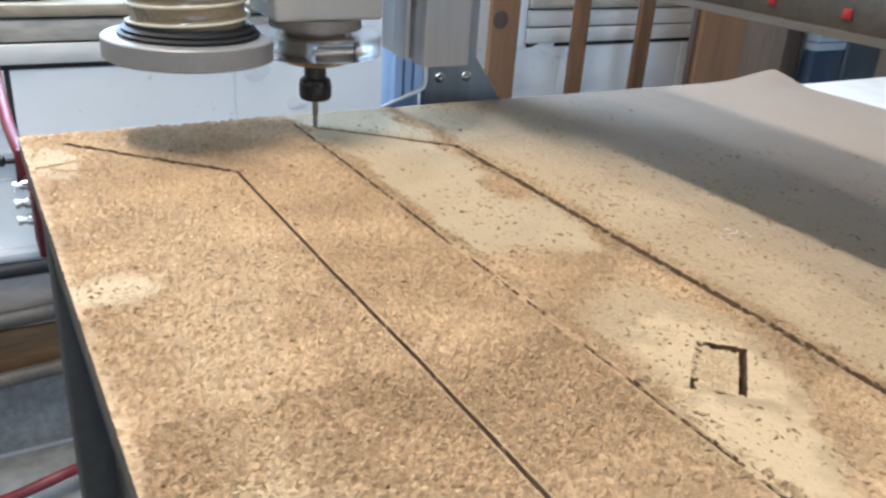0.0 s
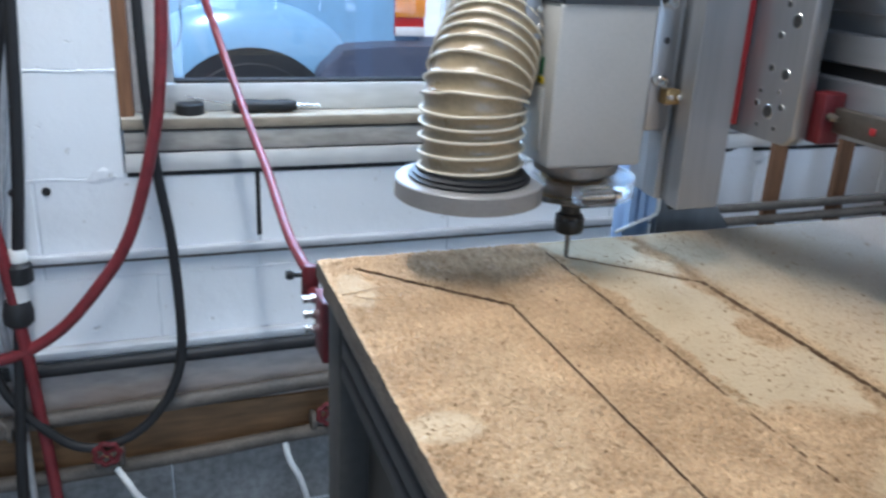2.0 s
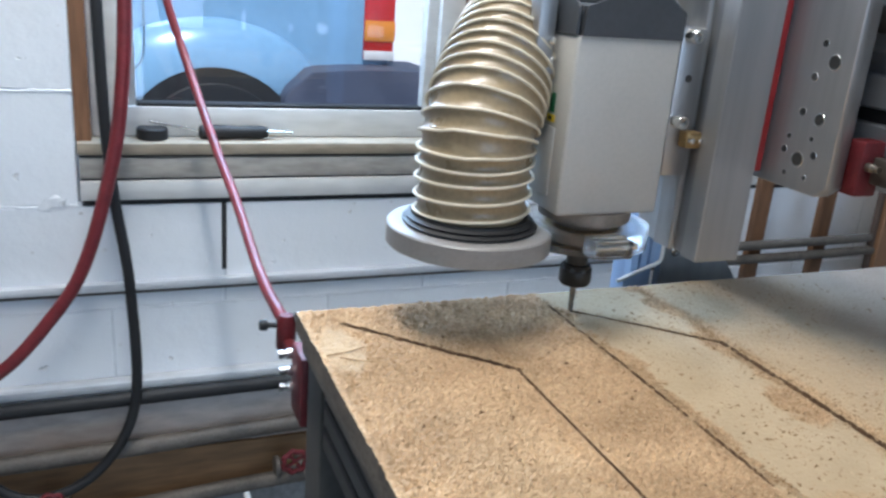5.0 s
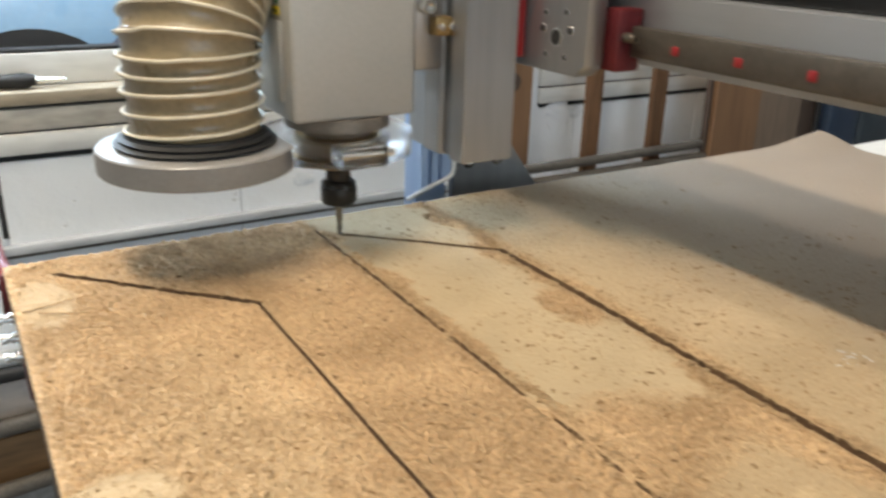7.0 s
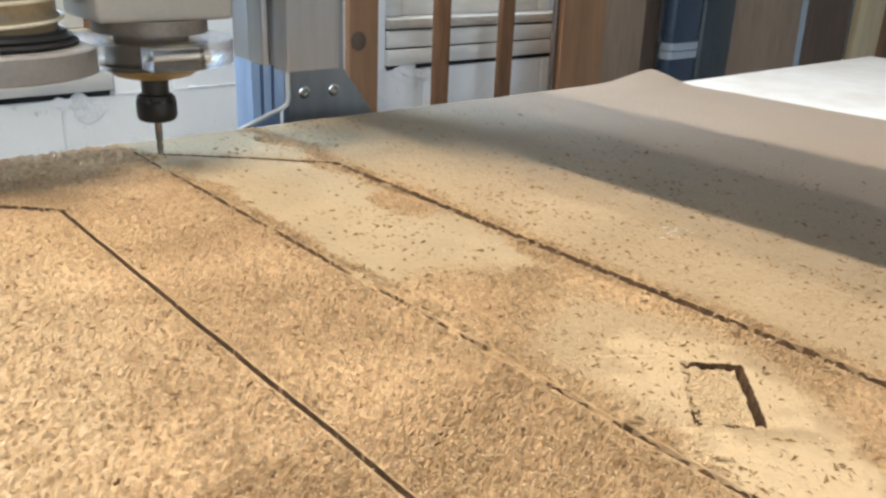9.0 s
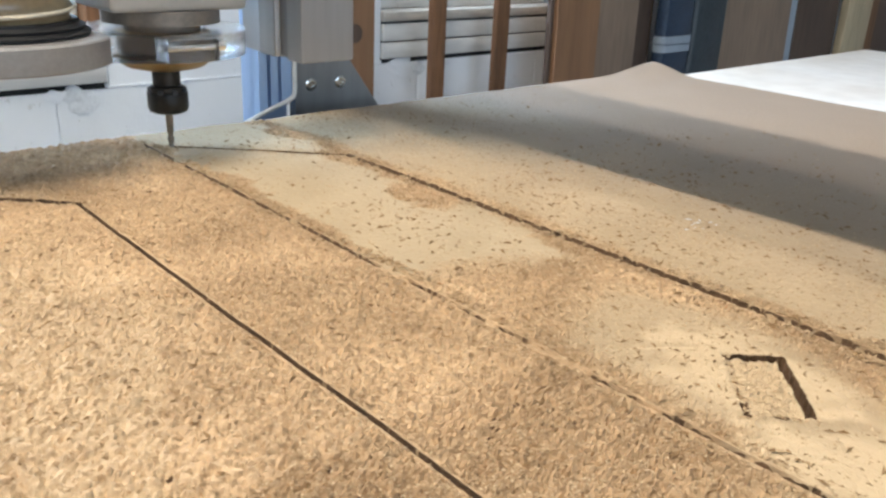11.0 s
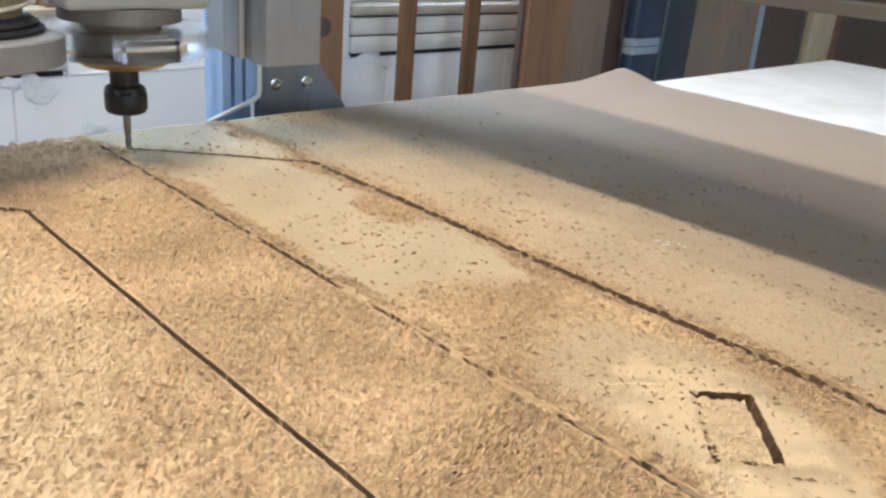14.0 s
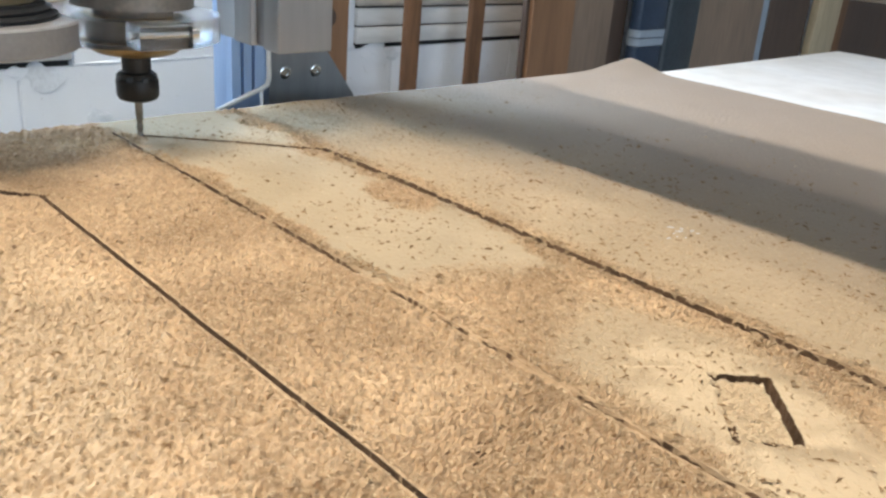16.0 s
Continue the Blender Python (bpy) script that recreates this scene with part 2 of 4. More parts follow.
def lathe(bm, profile, base, axis=(0, 0, 1), n=40):
    """Turns (radius, height) pairs round the axis through base; both ends closed."""
    turn = Vector(axis).to_track_quat("Z", "Y").to_matrix()
    rings = []
    for r, h in profile:
        rings.append([bm.verts.new(Vector(base) + turn @ Vector((r * math.cos(2 * math.pi * k / n), r * math.sin(2 * math.pi * k / n), h))) for k in range(n)])
    for a, b in zip(rings, rings[1:]):
        for k in range(n):
            bm.faces.new((a[k], a[(k + 1) % n], b[(k + 1) % n], b[k]))
    bm.faces.new(rings[0][::-1])
    bm.faces.new(rings[-1])
    return bm


def rod(bm, p, q, r, n=16, r2=None):
    p, q = Vector(p), Vector(q)
    return lathe(bm, [(r, 0), (r if r2 is None else r2, (q - p).length)], p, (q - p).normalized(), n)


def glide(points, step=0.01):
    """A smooth line through the points."""
    p = [Vector(a) for a in points]
    p = [2 * p[0] - p[1]] + p + [2 * p[-1] - p[-2]]
    line = []
    for a, b, c, d in zip(p, p[1:], p[2:], p[3:]):
        k = max(2, int((c - b).length / step))
        for i in range(k):
            t = i / k
            line.append(0.5 * ((2 * b) + (c - a) * t + (2 * a - 5 * b + 4 * c - d) * t * t + (3 * b - a - 3 * c + d) * t ** 3))
    line.append(p[-2])
    return line


def frames(line):
    """At each point of the line: the place and two directions across it."""
    out, side = [], None
    for i, c in enumerate(line):
        d = (line[min(i + 1, len(line) - 1)] - line[max(i - 1, 0)]).normalized()
        side = d.orthogonal() if side is None else side - d * side.dot(d)
        side.normalize()
        out.append((c, side.copy(), d.cross(side)))
    return out


def tube(bm, line, radius, n=12):
    rings = []
    for i, (c, u, v) in enumerate(frames(line)):
        r = radius(i) if callable(radius) else radius
        rings.append([bm.verts.new(c + r * (math.cos(2 * math.pi * k / n) * u + math.sin(2 * math.pi * k / n) * v)) for k in range(n)])
    for a, b in zip(rings, rings[1:]):
        for k in range(n):
            bm.faces.new((a[k], a[(k + 1) % n], b[(k + 1) % n], b[k]))
    bm.faces.new(rings[0][::-1])
    bm.faces.new(rings[-1])
    return bm


def prism(bm, outline, m, depth):
    """An outline of (u, v) pairs, thickened by depth, at the pose m."""
    lo = [bm.verts.new(m @ Vector((u, v, 0))) for u, v in outline]
    hi = [bm.verts.new(m @ Vector((u, v, depth))) for u, v in outline]
    bm.faces.new(lo[::-1])
    bm.faces.new(hi)
    for i in range(len(lo)):
        j = (i + 1) % len(lo)
        bm.faces.new((lo[i], lo[j], hi[j], hi[i]))
    return bm


def mesh(name, bm, material, smooth=True):
    bmesh.ops.recalc_face_normals(bm, faces=bm.faces)
    data = bpy.data.meshes.new(name)
    bm.to_mesh(data)
    bm.free()
    data.materials.append(material)
    if smooth:
        data.polygons.foreach_set("use_smooth", [True] * len(data.polygons))
        data.set_sharp_from_angle(angle=radians(35))
    return data


BASE = {}


def thing(name, base, label, category, group="", kind=""):
    ob = new(name)
    ob.empty_display_size = 0.05
    ob.location = base
    BASE[ob.name] = Vector(base)
    return tagged(ob, label, category, group, kind)


def part(name, bm, material, parent, label="", smooth=True):
    """One mesh under a thing or under a part, given in the place's own metres."""
    bmesh.ops.translate(bm, verts=bm.verts, vec=-BASE[parent.name])
    ob = new(name, mesh(name, bm, material, smooth))
    ob.parent = parent
    BASE[ob.name] = BASE[parent.name]
    return tagged(ob, label)


def solid(name, bm, material, label, category, group="", kind="", smooth=True):
    """A thing of one single mesh."""
    ob = new(name, mesh(name, bm, material, smooth))
    BASE[ob.name] = Vector((0, 0, 0))
    return tagged(ob, label, category, group, kind)

# ---- the room ----
solid("floor", boxed(-2.6, 4.6, -3.8, WALL + 0.2, -0.1, 0.0), CONCRETE, "bare grey concrete workshop floor", "floor", kind="structure")
solid("ceiling", boxed(-2.6, 4.6, -3.8, WALL + 0.2, 2.7, 2.8), PLASTER, "plain pale workshop ceiling", "ceiling", kind="structure")
solid("wall_west", boxed(-2.7, -2.6, -3.8, WALL + 0.2, -0.1, 2.8), PLASTER, "plain painted workshop wall", "wall", kind="structure")
solid("wall_east", boxed(4.6, 4.7, -3.8, WALL + 0.2, -0.1, 2.8), PLASTER, "plain painted workshop wall", "wall", kind="structure")
# out of view; the doorway is made up to hold the bluish fill lamp
bm = bmesh.new()
for x0, x1, z0, z1 in ((-2.6, -1.0, -0.1, 2.8), (1.6, 4.6, -0.1, 2.8), (-1.0, 1.6, 2.3, 2.8)):
    box(bm, x0, x1, -3.8, -3.65, z0, z1)
solid("wall_south", bm, PLASTER, "unseen painted workshop wall with an added wide doorway", "wall", kind="structure")
solid("ground", boxed(-300, 300, -300, 600, -0.32, -0.12), SNOW, "pale open yard outside the workshop", "ground", kind="structure")

WIN_L, WIN_R, WIN_B, WIN_T = -0.372, 0.362, 0.80, 1.75   # opening of the window
W2_L, W2_R = 0.965, 1.56                                 # second window
bm = bmesh.new()
for x0, x1, z0, z1 in ((-2.6, WIN_L, -0.1, 2.8), (WIN_R, W2_L, -0.1, 2.8), (W2_R, 4.6, -0.1, 2.8),
                       (WIN_L, WIN_R, -0.1, WIN_B), (WIN_L, WIN_R, WIN_T, 2.8), (W2_L, W2_R, -0.1, WIN_B), (W2_L, W2_R, WIN_T, 2.8)):
    box(bm, x0, x1, WALL + 0.0032, WALL + 0.2, z0, z1)
wall = solid("wall_north", bm, MORTAR, "white painted concrete block wall", "wall", kind="structure")


def sill(x0, x1, top, apron):
    """Stacked trim boards under a window; a near-black sheet paints the shade in the gaps."""
    t = thing("window_sill_trim", ((x0 + x1) / 2, WALL, 0.795), "dusty white painted boards below the window", "window sill", kind="structure")
    part("sill_board", boxed(x0, x1, WALL - 0.012, WALL + 0.12, 0.884, 0.906, 0.004), top, t, "dusty sill board")
    part("apron_board", boxed(x0 + 0.002, x1 - 0.002, WALL - 0.006, WALL + 0.11, 0.842, 0.8795, 0.003), apron, t)
    part("lower_board", boxed(x0 + 0.001, x1 - 0.001, WALL - 0.009, WALL + 0.11, 0.804, 0.8385, 0.003), WHITE_TRIM, t)
    part("gap_shade", boxed(x0 + 0.004, x1 - 0.004, WALL + 0.001, WALL + 0.11, 0.7935, 0.884), DARK_GAP, t)
    return t


sill(WIN_L + 0.002, WIN_R - 0.002, SILL_BROWN, DIRTY_TRIM)
sill(W2_L, W2_R, DIRTY_TRIM, WHITE_TRIM)


def window(name, x0, x1):
    t = thing(name, ((x0 + x1) / 2, 0.985, 0.906), "white painted window with a single pane", "window", kind="structure")
    fw, y0, y1, zb, zt = 0.05, 0.965, 1.01, 0.9065, WIN_T - 0.005
    part("frame_stile", boxed(x0, x0 + fw, y0, y1, zb, zt, 0.004), WHITE_TRIM, t)
    part("frame_stile", boxed(x1 - fw, x1, y0, y1, zb, zt, 0.004), WHITE_TRIM, t)
    part("frame_rail", boxed(x0 + fw, x1 - fw, y0 + 0.002, y1, zb, zb + 0.053, 0.003), WHITE_TRIM, t)
    part("frame_rail", boxed(x0 + fw, x1 - fw, y0 + 0.002, y1, zt - 0.05, zt, 0.003), WHITE_TRIM, t)
    for a, b in ((x0 + fw, x0 + fw + 0.024), (x1 - fw - 0.024, x1 - fw)):
        part("sash_stile", boxed(a, b, y0 + 0.012, y1 - 0.005, zb + 0.053, zt - 0.05, 0.003), WHITE_TRIM, t)
    part("glazing_seal", boxed(x0 + fw + 0.024, x1 - fw - 0.024, y0 + 0.004, y1 - 0.006, zb + 0.053, zb + 0.059, 0.002), RUBBER, t, "black rubber glazing strip")
    pane = part("pane", boxed(x0 + fw + 0.02, x1 - fw - 0.02, 0.986, 0.99, zb + 0.056, zt - 0.05), GLASS, t, "clear glass pane")
    pane.visible_shadow = False
    return t


window("window_1", -0.345, 0.338)
window("window_2", W2_L + 0.025, W2_R - 0.025)
solid("trim", boxed(WIN_L + 0.001, -0.346, WALL + 0.003, 1.03, 0.9065, WIN_T), UPRIGHT, "bare brown wooden jamb strip", "window jamb", kind="structure")
solid("trim", boxed(0.339, WIN_R - 0.001, WALL + 0.003, 1.03, 0.9065, WIN_T), UPRIGHT, "bare brown wooden jamb strip", "window jamb", kind="structure")

# ---- the machine bed ----
bed = thing("machine_bed", (0.4, -0.5, 0.0), "grey steel router table frame under the board", "machine table")
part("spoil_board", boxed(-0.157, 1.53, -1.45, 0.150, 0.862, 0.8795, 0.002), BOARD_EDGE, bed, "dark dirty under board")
part("side_rail", boxed(-0.150, -0.095, -1.43, 0.088, 0.79, 0.8615, 0.004), FRAME_STEEL, bed)
part("side_rail", boxed(1.46, 1.515, -1.43, 0.088, 0.79, 0.8615, 0.004), FRAME_STEEL, bed)
part("end_rail", boxed(-0.094, 1.459, 0.084, 0.139, 0.79, 0.8615, 0.004), FRAME_STEEL, bed)
part("end_rail", boxed(-0.094, 1.459, -1.43, -1.375, 0.79, 0.8615, 0.004), FRAME_STEEL, bed)
for lx in (-0.152, 1.46):
    for ly in (0.089, -1.43):
        part("leg", boxed(lx, lx + 0.058, ly, ly + 0.056, 0.0, 0.8615 if ly > 0 else 0.79, 0.004), FRAME_STEEL, bed)
for z0, z1 in ((0.812, 0.819), (0.838, 0.845)):
    part("slot", boxed(-0.1512, -0.1498, -1.42, 0.08, z0, z1), RUBBER, bed, "dark slot along the rail")
part("lower_rail", boxed(-0.147, -0.103, -1.374, 0.088, 0.34, 0.40, 0.004), FRAME_STEEL, bed)
part("side_panel", boxed(-0.118, -0.108, -1.373, 0.087, 0.401, 0.789), BEAM_DARK, bed, "dark side panel")

# grooves cut by the machine: straight runs and slanting ends
GROOVES = [((0.0, -1.3), (0.0, 0.0), 0.0010), ((0.0, 0.0), (-0.124, 0.126), 0.0023), ((0.1, -0.66), (0.1, 0.126), 0.0014),
           ((0.229, -1.3), (0.229, 0.008), 0.0033), ((0.229, 0.008), (TX, TY - 0.004), 0.0014)]
SCRATCH = [(-0.047, -0.248), (-0.062, -0.275), (-0.072, -0.309), (-0.083, -0.35), (-0.091, -0.386), (-0.093, -0.43)]
POCKET = ((0.169, -0.389), (0.190, -0.407), (0.150, -0.443), (0.129, -0.424))


def to_line(x, y, a, b):
    ax, ay, bx, by = *a, *b
    t = np.clip(((x - ax) * (bx - ax) + (y - ay) * (by - ay)) / ((bx - ax) ** 2 + (by - ay) ** 2), 0, 1)
    return np.hypot(x - ax - t * (bx - ax), y - ay - t * (by - ay))


def inside(x, y, corners):
    r = np.ones_like(x, bool)
    for (ax, ay), (bx, by) in zip(corners, corners[1:] + corners[:1]):
        r &= (bx - ax) * (y - ay) - (by - ay) * (x - ax) <= 0
    return r


def waves(x, y, seed, size):
    """Smooth random relief between about -1 and 1, with bumps of that size."""
    rng = np.random.default_rng(seed)
    s = np.zeros_like(x)
    for k in range(14):
        a, f, ph = rng.uniform(0, 6.283), rng.uniform(0.6, 1.8) * 3.1 / size, rng.uniform(0, 6.283)
        s += np.sin((x * math.cos(a) + y * math.sin(a)) * f + ph + 1.3 * np.sin((y * math.cos(a) - x * math.sin(a)) * f * 0.6 + ph * 1.7))
    return s / 5.0


def step(v, lo, hi):
    t = np.clip((v - lo) / (hi - lo), 0, 1)
    return t * t * (3 - 2 * t)


def bare(x, y):
    """How clean the board is: 1 where the chips were blown or wiped away."""
    w = 0.012 * waves(x, y, 3, 0.05) + 0.004 * waves(x, y, 7, 0.012)
    strip = step(x + w, 0.104, 0.116) * (1 - step(x + w, 0.212, 0.224)) * step(y + 0.9 * w + 0.25 * (x - 0.16), -0.262, -0.225)
    strip *= 1 - (1 - step(np.hypot((x - 0.197) / 1.0, (y + 0.1) / 1.6) + w, 0.014, 0.026))
    pale = 1 - step(np.hypot((x - 0.160) / 0.052, (y + 0.385) / 0.085) + 12 * w, 0.7, 1.15)
    low = 1 - step(np.hypot((x - 0.128) / 0.03, (y + 0.478) / 0.05) + 12 * w, 0.8, 1.1)
    far = 1 - step(np.hypot((x - 0.185) / 0.05, (y - 0.135) / 0.02) + 10 * w, 0.7, 1.1)
    right = 0.8 * step(x + 0.3 * w, 0.234, 0.25) + 0.2 * step(x + w, 0.3, 0.55)
    left = 0.75 * (1 - step(np.hypot((x + 0.135) / 0.03, (y + 0.19) / 0.022) + 10 * w, 0.8, 1.1)) + 0.6 * (1 - step(np.hypot((x + 0.14) / 0.02, (y - 0.07) / 0.05) + 10 * w, 0.7, 1.1))
    return np.clip(np.maximum.reduce([strip, pale * 0.8, low * 0.85, far, right, left]), 0, 1)


def rim_gap(x, y):
    """Distance to the nearest groove's edge."""
    return np.minimum.reduce([to_line(x, y, a, b) - half for a, b, half in GROOVES])


def relief(x, y):
    h = (0.0006 * waves(x, y, 5, 0.012) + 0.0010 * waves(x, y, 4, 0.0055)) * (1 - bare(x, y)) * step(rim_gap(x, y), -0.0005, 0.004) + 0.0005 * waves(x, y, 6, 0.05)
    deep = np.zeros_like(x)
    for a, b, half in GROOVES:
        d = to_line(x, y, a, b) + 0.00016 * waves(x, y, 8, 0.006)
        deep = np.maximum(deep, 1 - step(d, half - 0.0003, half + 0.0003))
        crumbs = np.exp(-((d - half - 0.0065) / 0.003) ** 2) * np.clip(waves(x, y, 9, 0.008), 0, 2)
        h += 0.0004 * crumbs * (d > half)
    fill = np.clip(0.85 * (1 - step(y, -0.2, -0.08)) - 0.1 + 0.45 * waves(x, y, 12, 0.025), 0, 0.97)
    fill = np.where(x < 0.05, np.clip(2.0 * waves(x, y, 13, 0.045) - 1.5, 0, 0.97), np.where(x < 0.15, fill, 0.0 * fill))
    h -= 0.0165 * deep * (1 - fill)
    for a, b in zip(SCRATCH, SCRATCH[1:]):
        h -= 0.0007 * np.exp(-(to_line(x, y, a, b) / 0.003) ** 2) / 1.3
    ins = inside(x, y, POCKET)
    edge = np.minimum(to_line(x, y, POCKET[0], POCKET[1]), to_line(x, y, POCKET[1], POCKET[2]))
    h -= ins * np.where(edge < 0.0036, 0.0165, 0.0012 - 0.001 * waves(x, y, 15, 0.008))
    rest = np.minimum(to_line(x, y, POCKET[2], POCKET[3]), to_line(x, y, POCKET[3], POCKET[0]))
    h -= 0.0055 * np.exp(-(rest / 0.0016) ** 2) * np.clip(0.6 + waves(x, y, 16, 0.006), 0, 1.5)
    h += 0.013 * step(x, 0.77, 0.885) * step(y, 0.085, 0.165)
    return TOP - 0.0005 + h


def spaced(*runs):
    out = [np.arange(a, b, s) for a, b, s in runs]
    return np.append(np.concatenate(out), runs[-1][1])


gx = spaced((-0.161, -0.004, 0.0014), (-0.004, 0.004, 0.0005), (0.004, 0.096, 0.0014), (0.096, 0.104, 0.0005), (0.104, 0.125, 0.0014), (0.125, 0.195, 0.0008), (0.195, 0.2235, 0.0014), (0.2235, 0.2345, 0.0005),
            (0.2345, 0.26, 0.0016), (0.26, 0.42, 0.004), (0.42, 0.885, 0.012))
gy = spaced((-1.45, -0.6, 0.03), (-0.6, -0.5, 0.005), (-0.5, -0.45, 0.0016), (-0.45, -0.34, 0.0008), (-0.34, 0.162, 0.0016))
mx, my = np.meshgrid(gx, gy)
mz = relief(mx, my) + np.random.default_rng(2).normal(0, 0.00062, mx.shape) * (1 - bare(mx, my)) * (mx < 0.42) * (my > -0.5) * (my < 0.15) * (mx > -0.155) * (rim_gap(mx, my) > 0.0022)
nxs, nys = len(gx), len(gy)
verts = np.stack([mx, my, mz], -1).reshape(-1, 3)
idx = np.arange(nxs * nys).reshape(nys, nxs)
quads = np.stack([idx[:-1, :-1], idx[:-1, 1:], idx[1:, 1:], idx[1:, :-1]], -1).reshape(-1, 4)
rim = np.concatenate([idx[0, :], idx[1:, -1], idx[-1, -2::-1], idx[-2:0:-1, 0]])
under = np.stack([verts[rim, 0], verts[rim, 1], np.full(len(rim), 0.88)], -1)
ub = len(verts) + np.arange(len(rim))
skirt = np.stack([rim, np.roll(rim, -1), np.roll(ub, -1), ub], -1)[:, ::-1]
data = bpy.data.meshes.new("particle_board")
data.from_pydata(np.concatenate([verts, under]).tolist(), [], np.concatenate([quads, skirt]).tolist() + [ub.tolist()])
att = data.attributes.new("clean", "FLOAT", "POINT")
att.data.foreach_set("value", np.concatenate([bare(mx, my).reshape(-1), np.zeros(len(rim))]).astype(np.float32))


def pale(x, y):
    """Pale fines wiped over the board round the small pocket and near the left edge."""
    w = 0.25 * waves(x, y, 51, 0.04) + 0.2 * waves(x, y, 52, 0.012)
    spots = ((0.125, -0.475, 0.034, 0.045), (0.160, -0.405, 0.040, 0.050), (-0.137, -0.19, 0.026, 0.020), (-0.06, -0.16, 0.05, 0.11), (-0.10, -0.44, 0.05, 0.06))
    arc = np.interp(y, (-0.43, -0.386, -0.35, -0.309, -0.275, -0.248, -0.2, -0.1, 0.0), (-0.093, -0.091, -0.083, -0.072, -0.062, -0.047, -0.025, -0.012, -0.01))
    swept = 0.5 * step(arc - x, -0.001, 0.008) * step(x + 0.03 * w, -0.135, -0.105) * (1 - step(y + 0.05 * w, -0.06, 0.0)) * np.clip(0.75 + 0.9 * w, 0, 1) * (1 - 0.7 * step(y, -0.26, -0.2))
    mark = 0.9 * (1 - step(to_line(x, y, (0.137, -0.357), (0.161, -0.375)), 0.0004, 0.0012))
    return np.clip(np.maximum.reduce([swept, mark, 0.9 * inside(x, y, POCKET)]) + sum(m * (1 - step(np.hypot((x - a) / u, (y - b) / v) + w, 0.55, 1.2)) for (a, b, u, v), m in zip(spots, (0.9, 0.8, 0.45, 0.3, 0.5))), 0, 1)


for key, value in (("fines", pale(mx, my)), ("grey_dust", step(mx + 0.02 * waves(mx, my, 53, 0.1), 0.26, 0.55))):
    a_ = data.attributes.new(key, "FLOAT", "POINT")
    a_.data.foreach_set("value", np.concatenate([value.reshape(-1), np.zeros(len(rim))]).astype(np.float32))


def board_material():
    m = mat("dusty_particle_board", (0.555, 0.385, 0.225), 0.9, vary=0.38, scale=17, bump=0.7, fine=14, tint=(0.40, 0.26, 0.14))
    n, l = m.node_tree.nodes, m.node_tree.links
    b = n["Principled BSDF"]
    dusty = b.inputs["Base Color"].links[0].from_socket
    a = n.new("ShaderNodeAttribute")
    a.attribute_name = "clean"
    big = n.new("ShaderNodeTexNoise")
    big.inputs["Scale"].default_value, big.inputs["Detail"].default_value = 14, 6
    co = n.new("ShaderNodeTexCoord")
    l.new(co.outputs["Object"], big.inputs["Vector"])
    r = n.new("ShaderNodeValToRGB")
    r.color_ramp.elements[0].color, r.color_ramp.elements[1].color = (0.375, 0.285, 0.175, 1), (0.46, 0.355, 0.225, 1)
    r.color_ramp.elements[0].position, r.color_ramp.elements[1].position = 0.3, 0.7
    l.new(big.outputs[0], r.inputs[0])
    x = n.new("ShaderNodeMix")
    x.data_type = "RGBA"
    l.new(a.outputs["Fac"], x.inputs[0])
    l.new(dusty, x.inputs[6])
    l.new(r.outputs[0], x.inputs[7])
    out = x.outputs[2]
    for key, colour in (("grey_dust", (0.41, 0.335, 0.275, 1)), ("fines", (0.585, 0.445, 0.28, 1))):
        ka, km = n.new("ShaderNodeAttribute"), n.new("ShaderNodeMix")
        ka.attribute_name, km.data_type = key, "RGBA"
        kn = n.new("ShaderNodeMix")
        kn.data_type, kn.blend_type = "RGBA", "MULTIPLY"
        kn.inputs[0].default_value, kn.inputs[6].default_value = 0.35, colour
        l.new(r.outputs[0], kn.inputs[7])
        l.new(ka.outputs["Fac"], km.inputs[0])
        l.new(out, km.inputs[6])
        km.inputs[7].default_value = colour
        if key == "grey_dust":
            l.new(kn.outputs[2], km.inputs[7])
        out = km.outputs[2]
    l.new(out, b.inputs["Base Color"])
    return m


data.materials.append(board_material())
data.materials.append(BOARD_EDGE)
data.materials.append(GROOVE_SHADE)
# deep faces of grooves and pocket get a darker brown, painted as shade
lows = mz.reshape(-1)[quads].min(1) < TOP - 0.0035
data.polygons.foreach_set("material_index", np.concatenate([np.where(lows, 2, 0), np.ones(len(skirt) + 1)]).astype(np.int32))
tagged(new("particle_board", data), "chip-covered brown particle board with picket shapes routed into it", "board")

solid("white_sheet", boxed(0.892, 1.54, -1.45, 0.128, 0.880, 0.8965, 0.002), WHITE_SHEET, "white melamine sheet on the machine bed", "board")


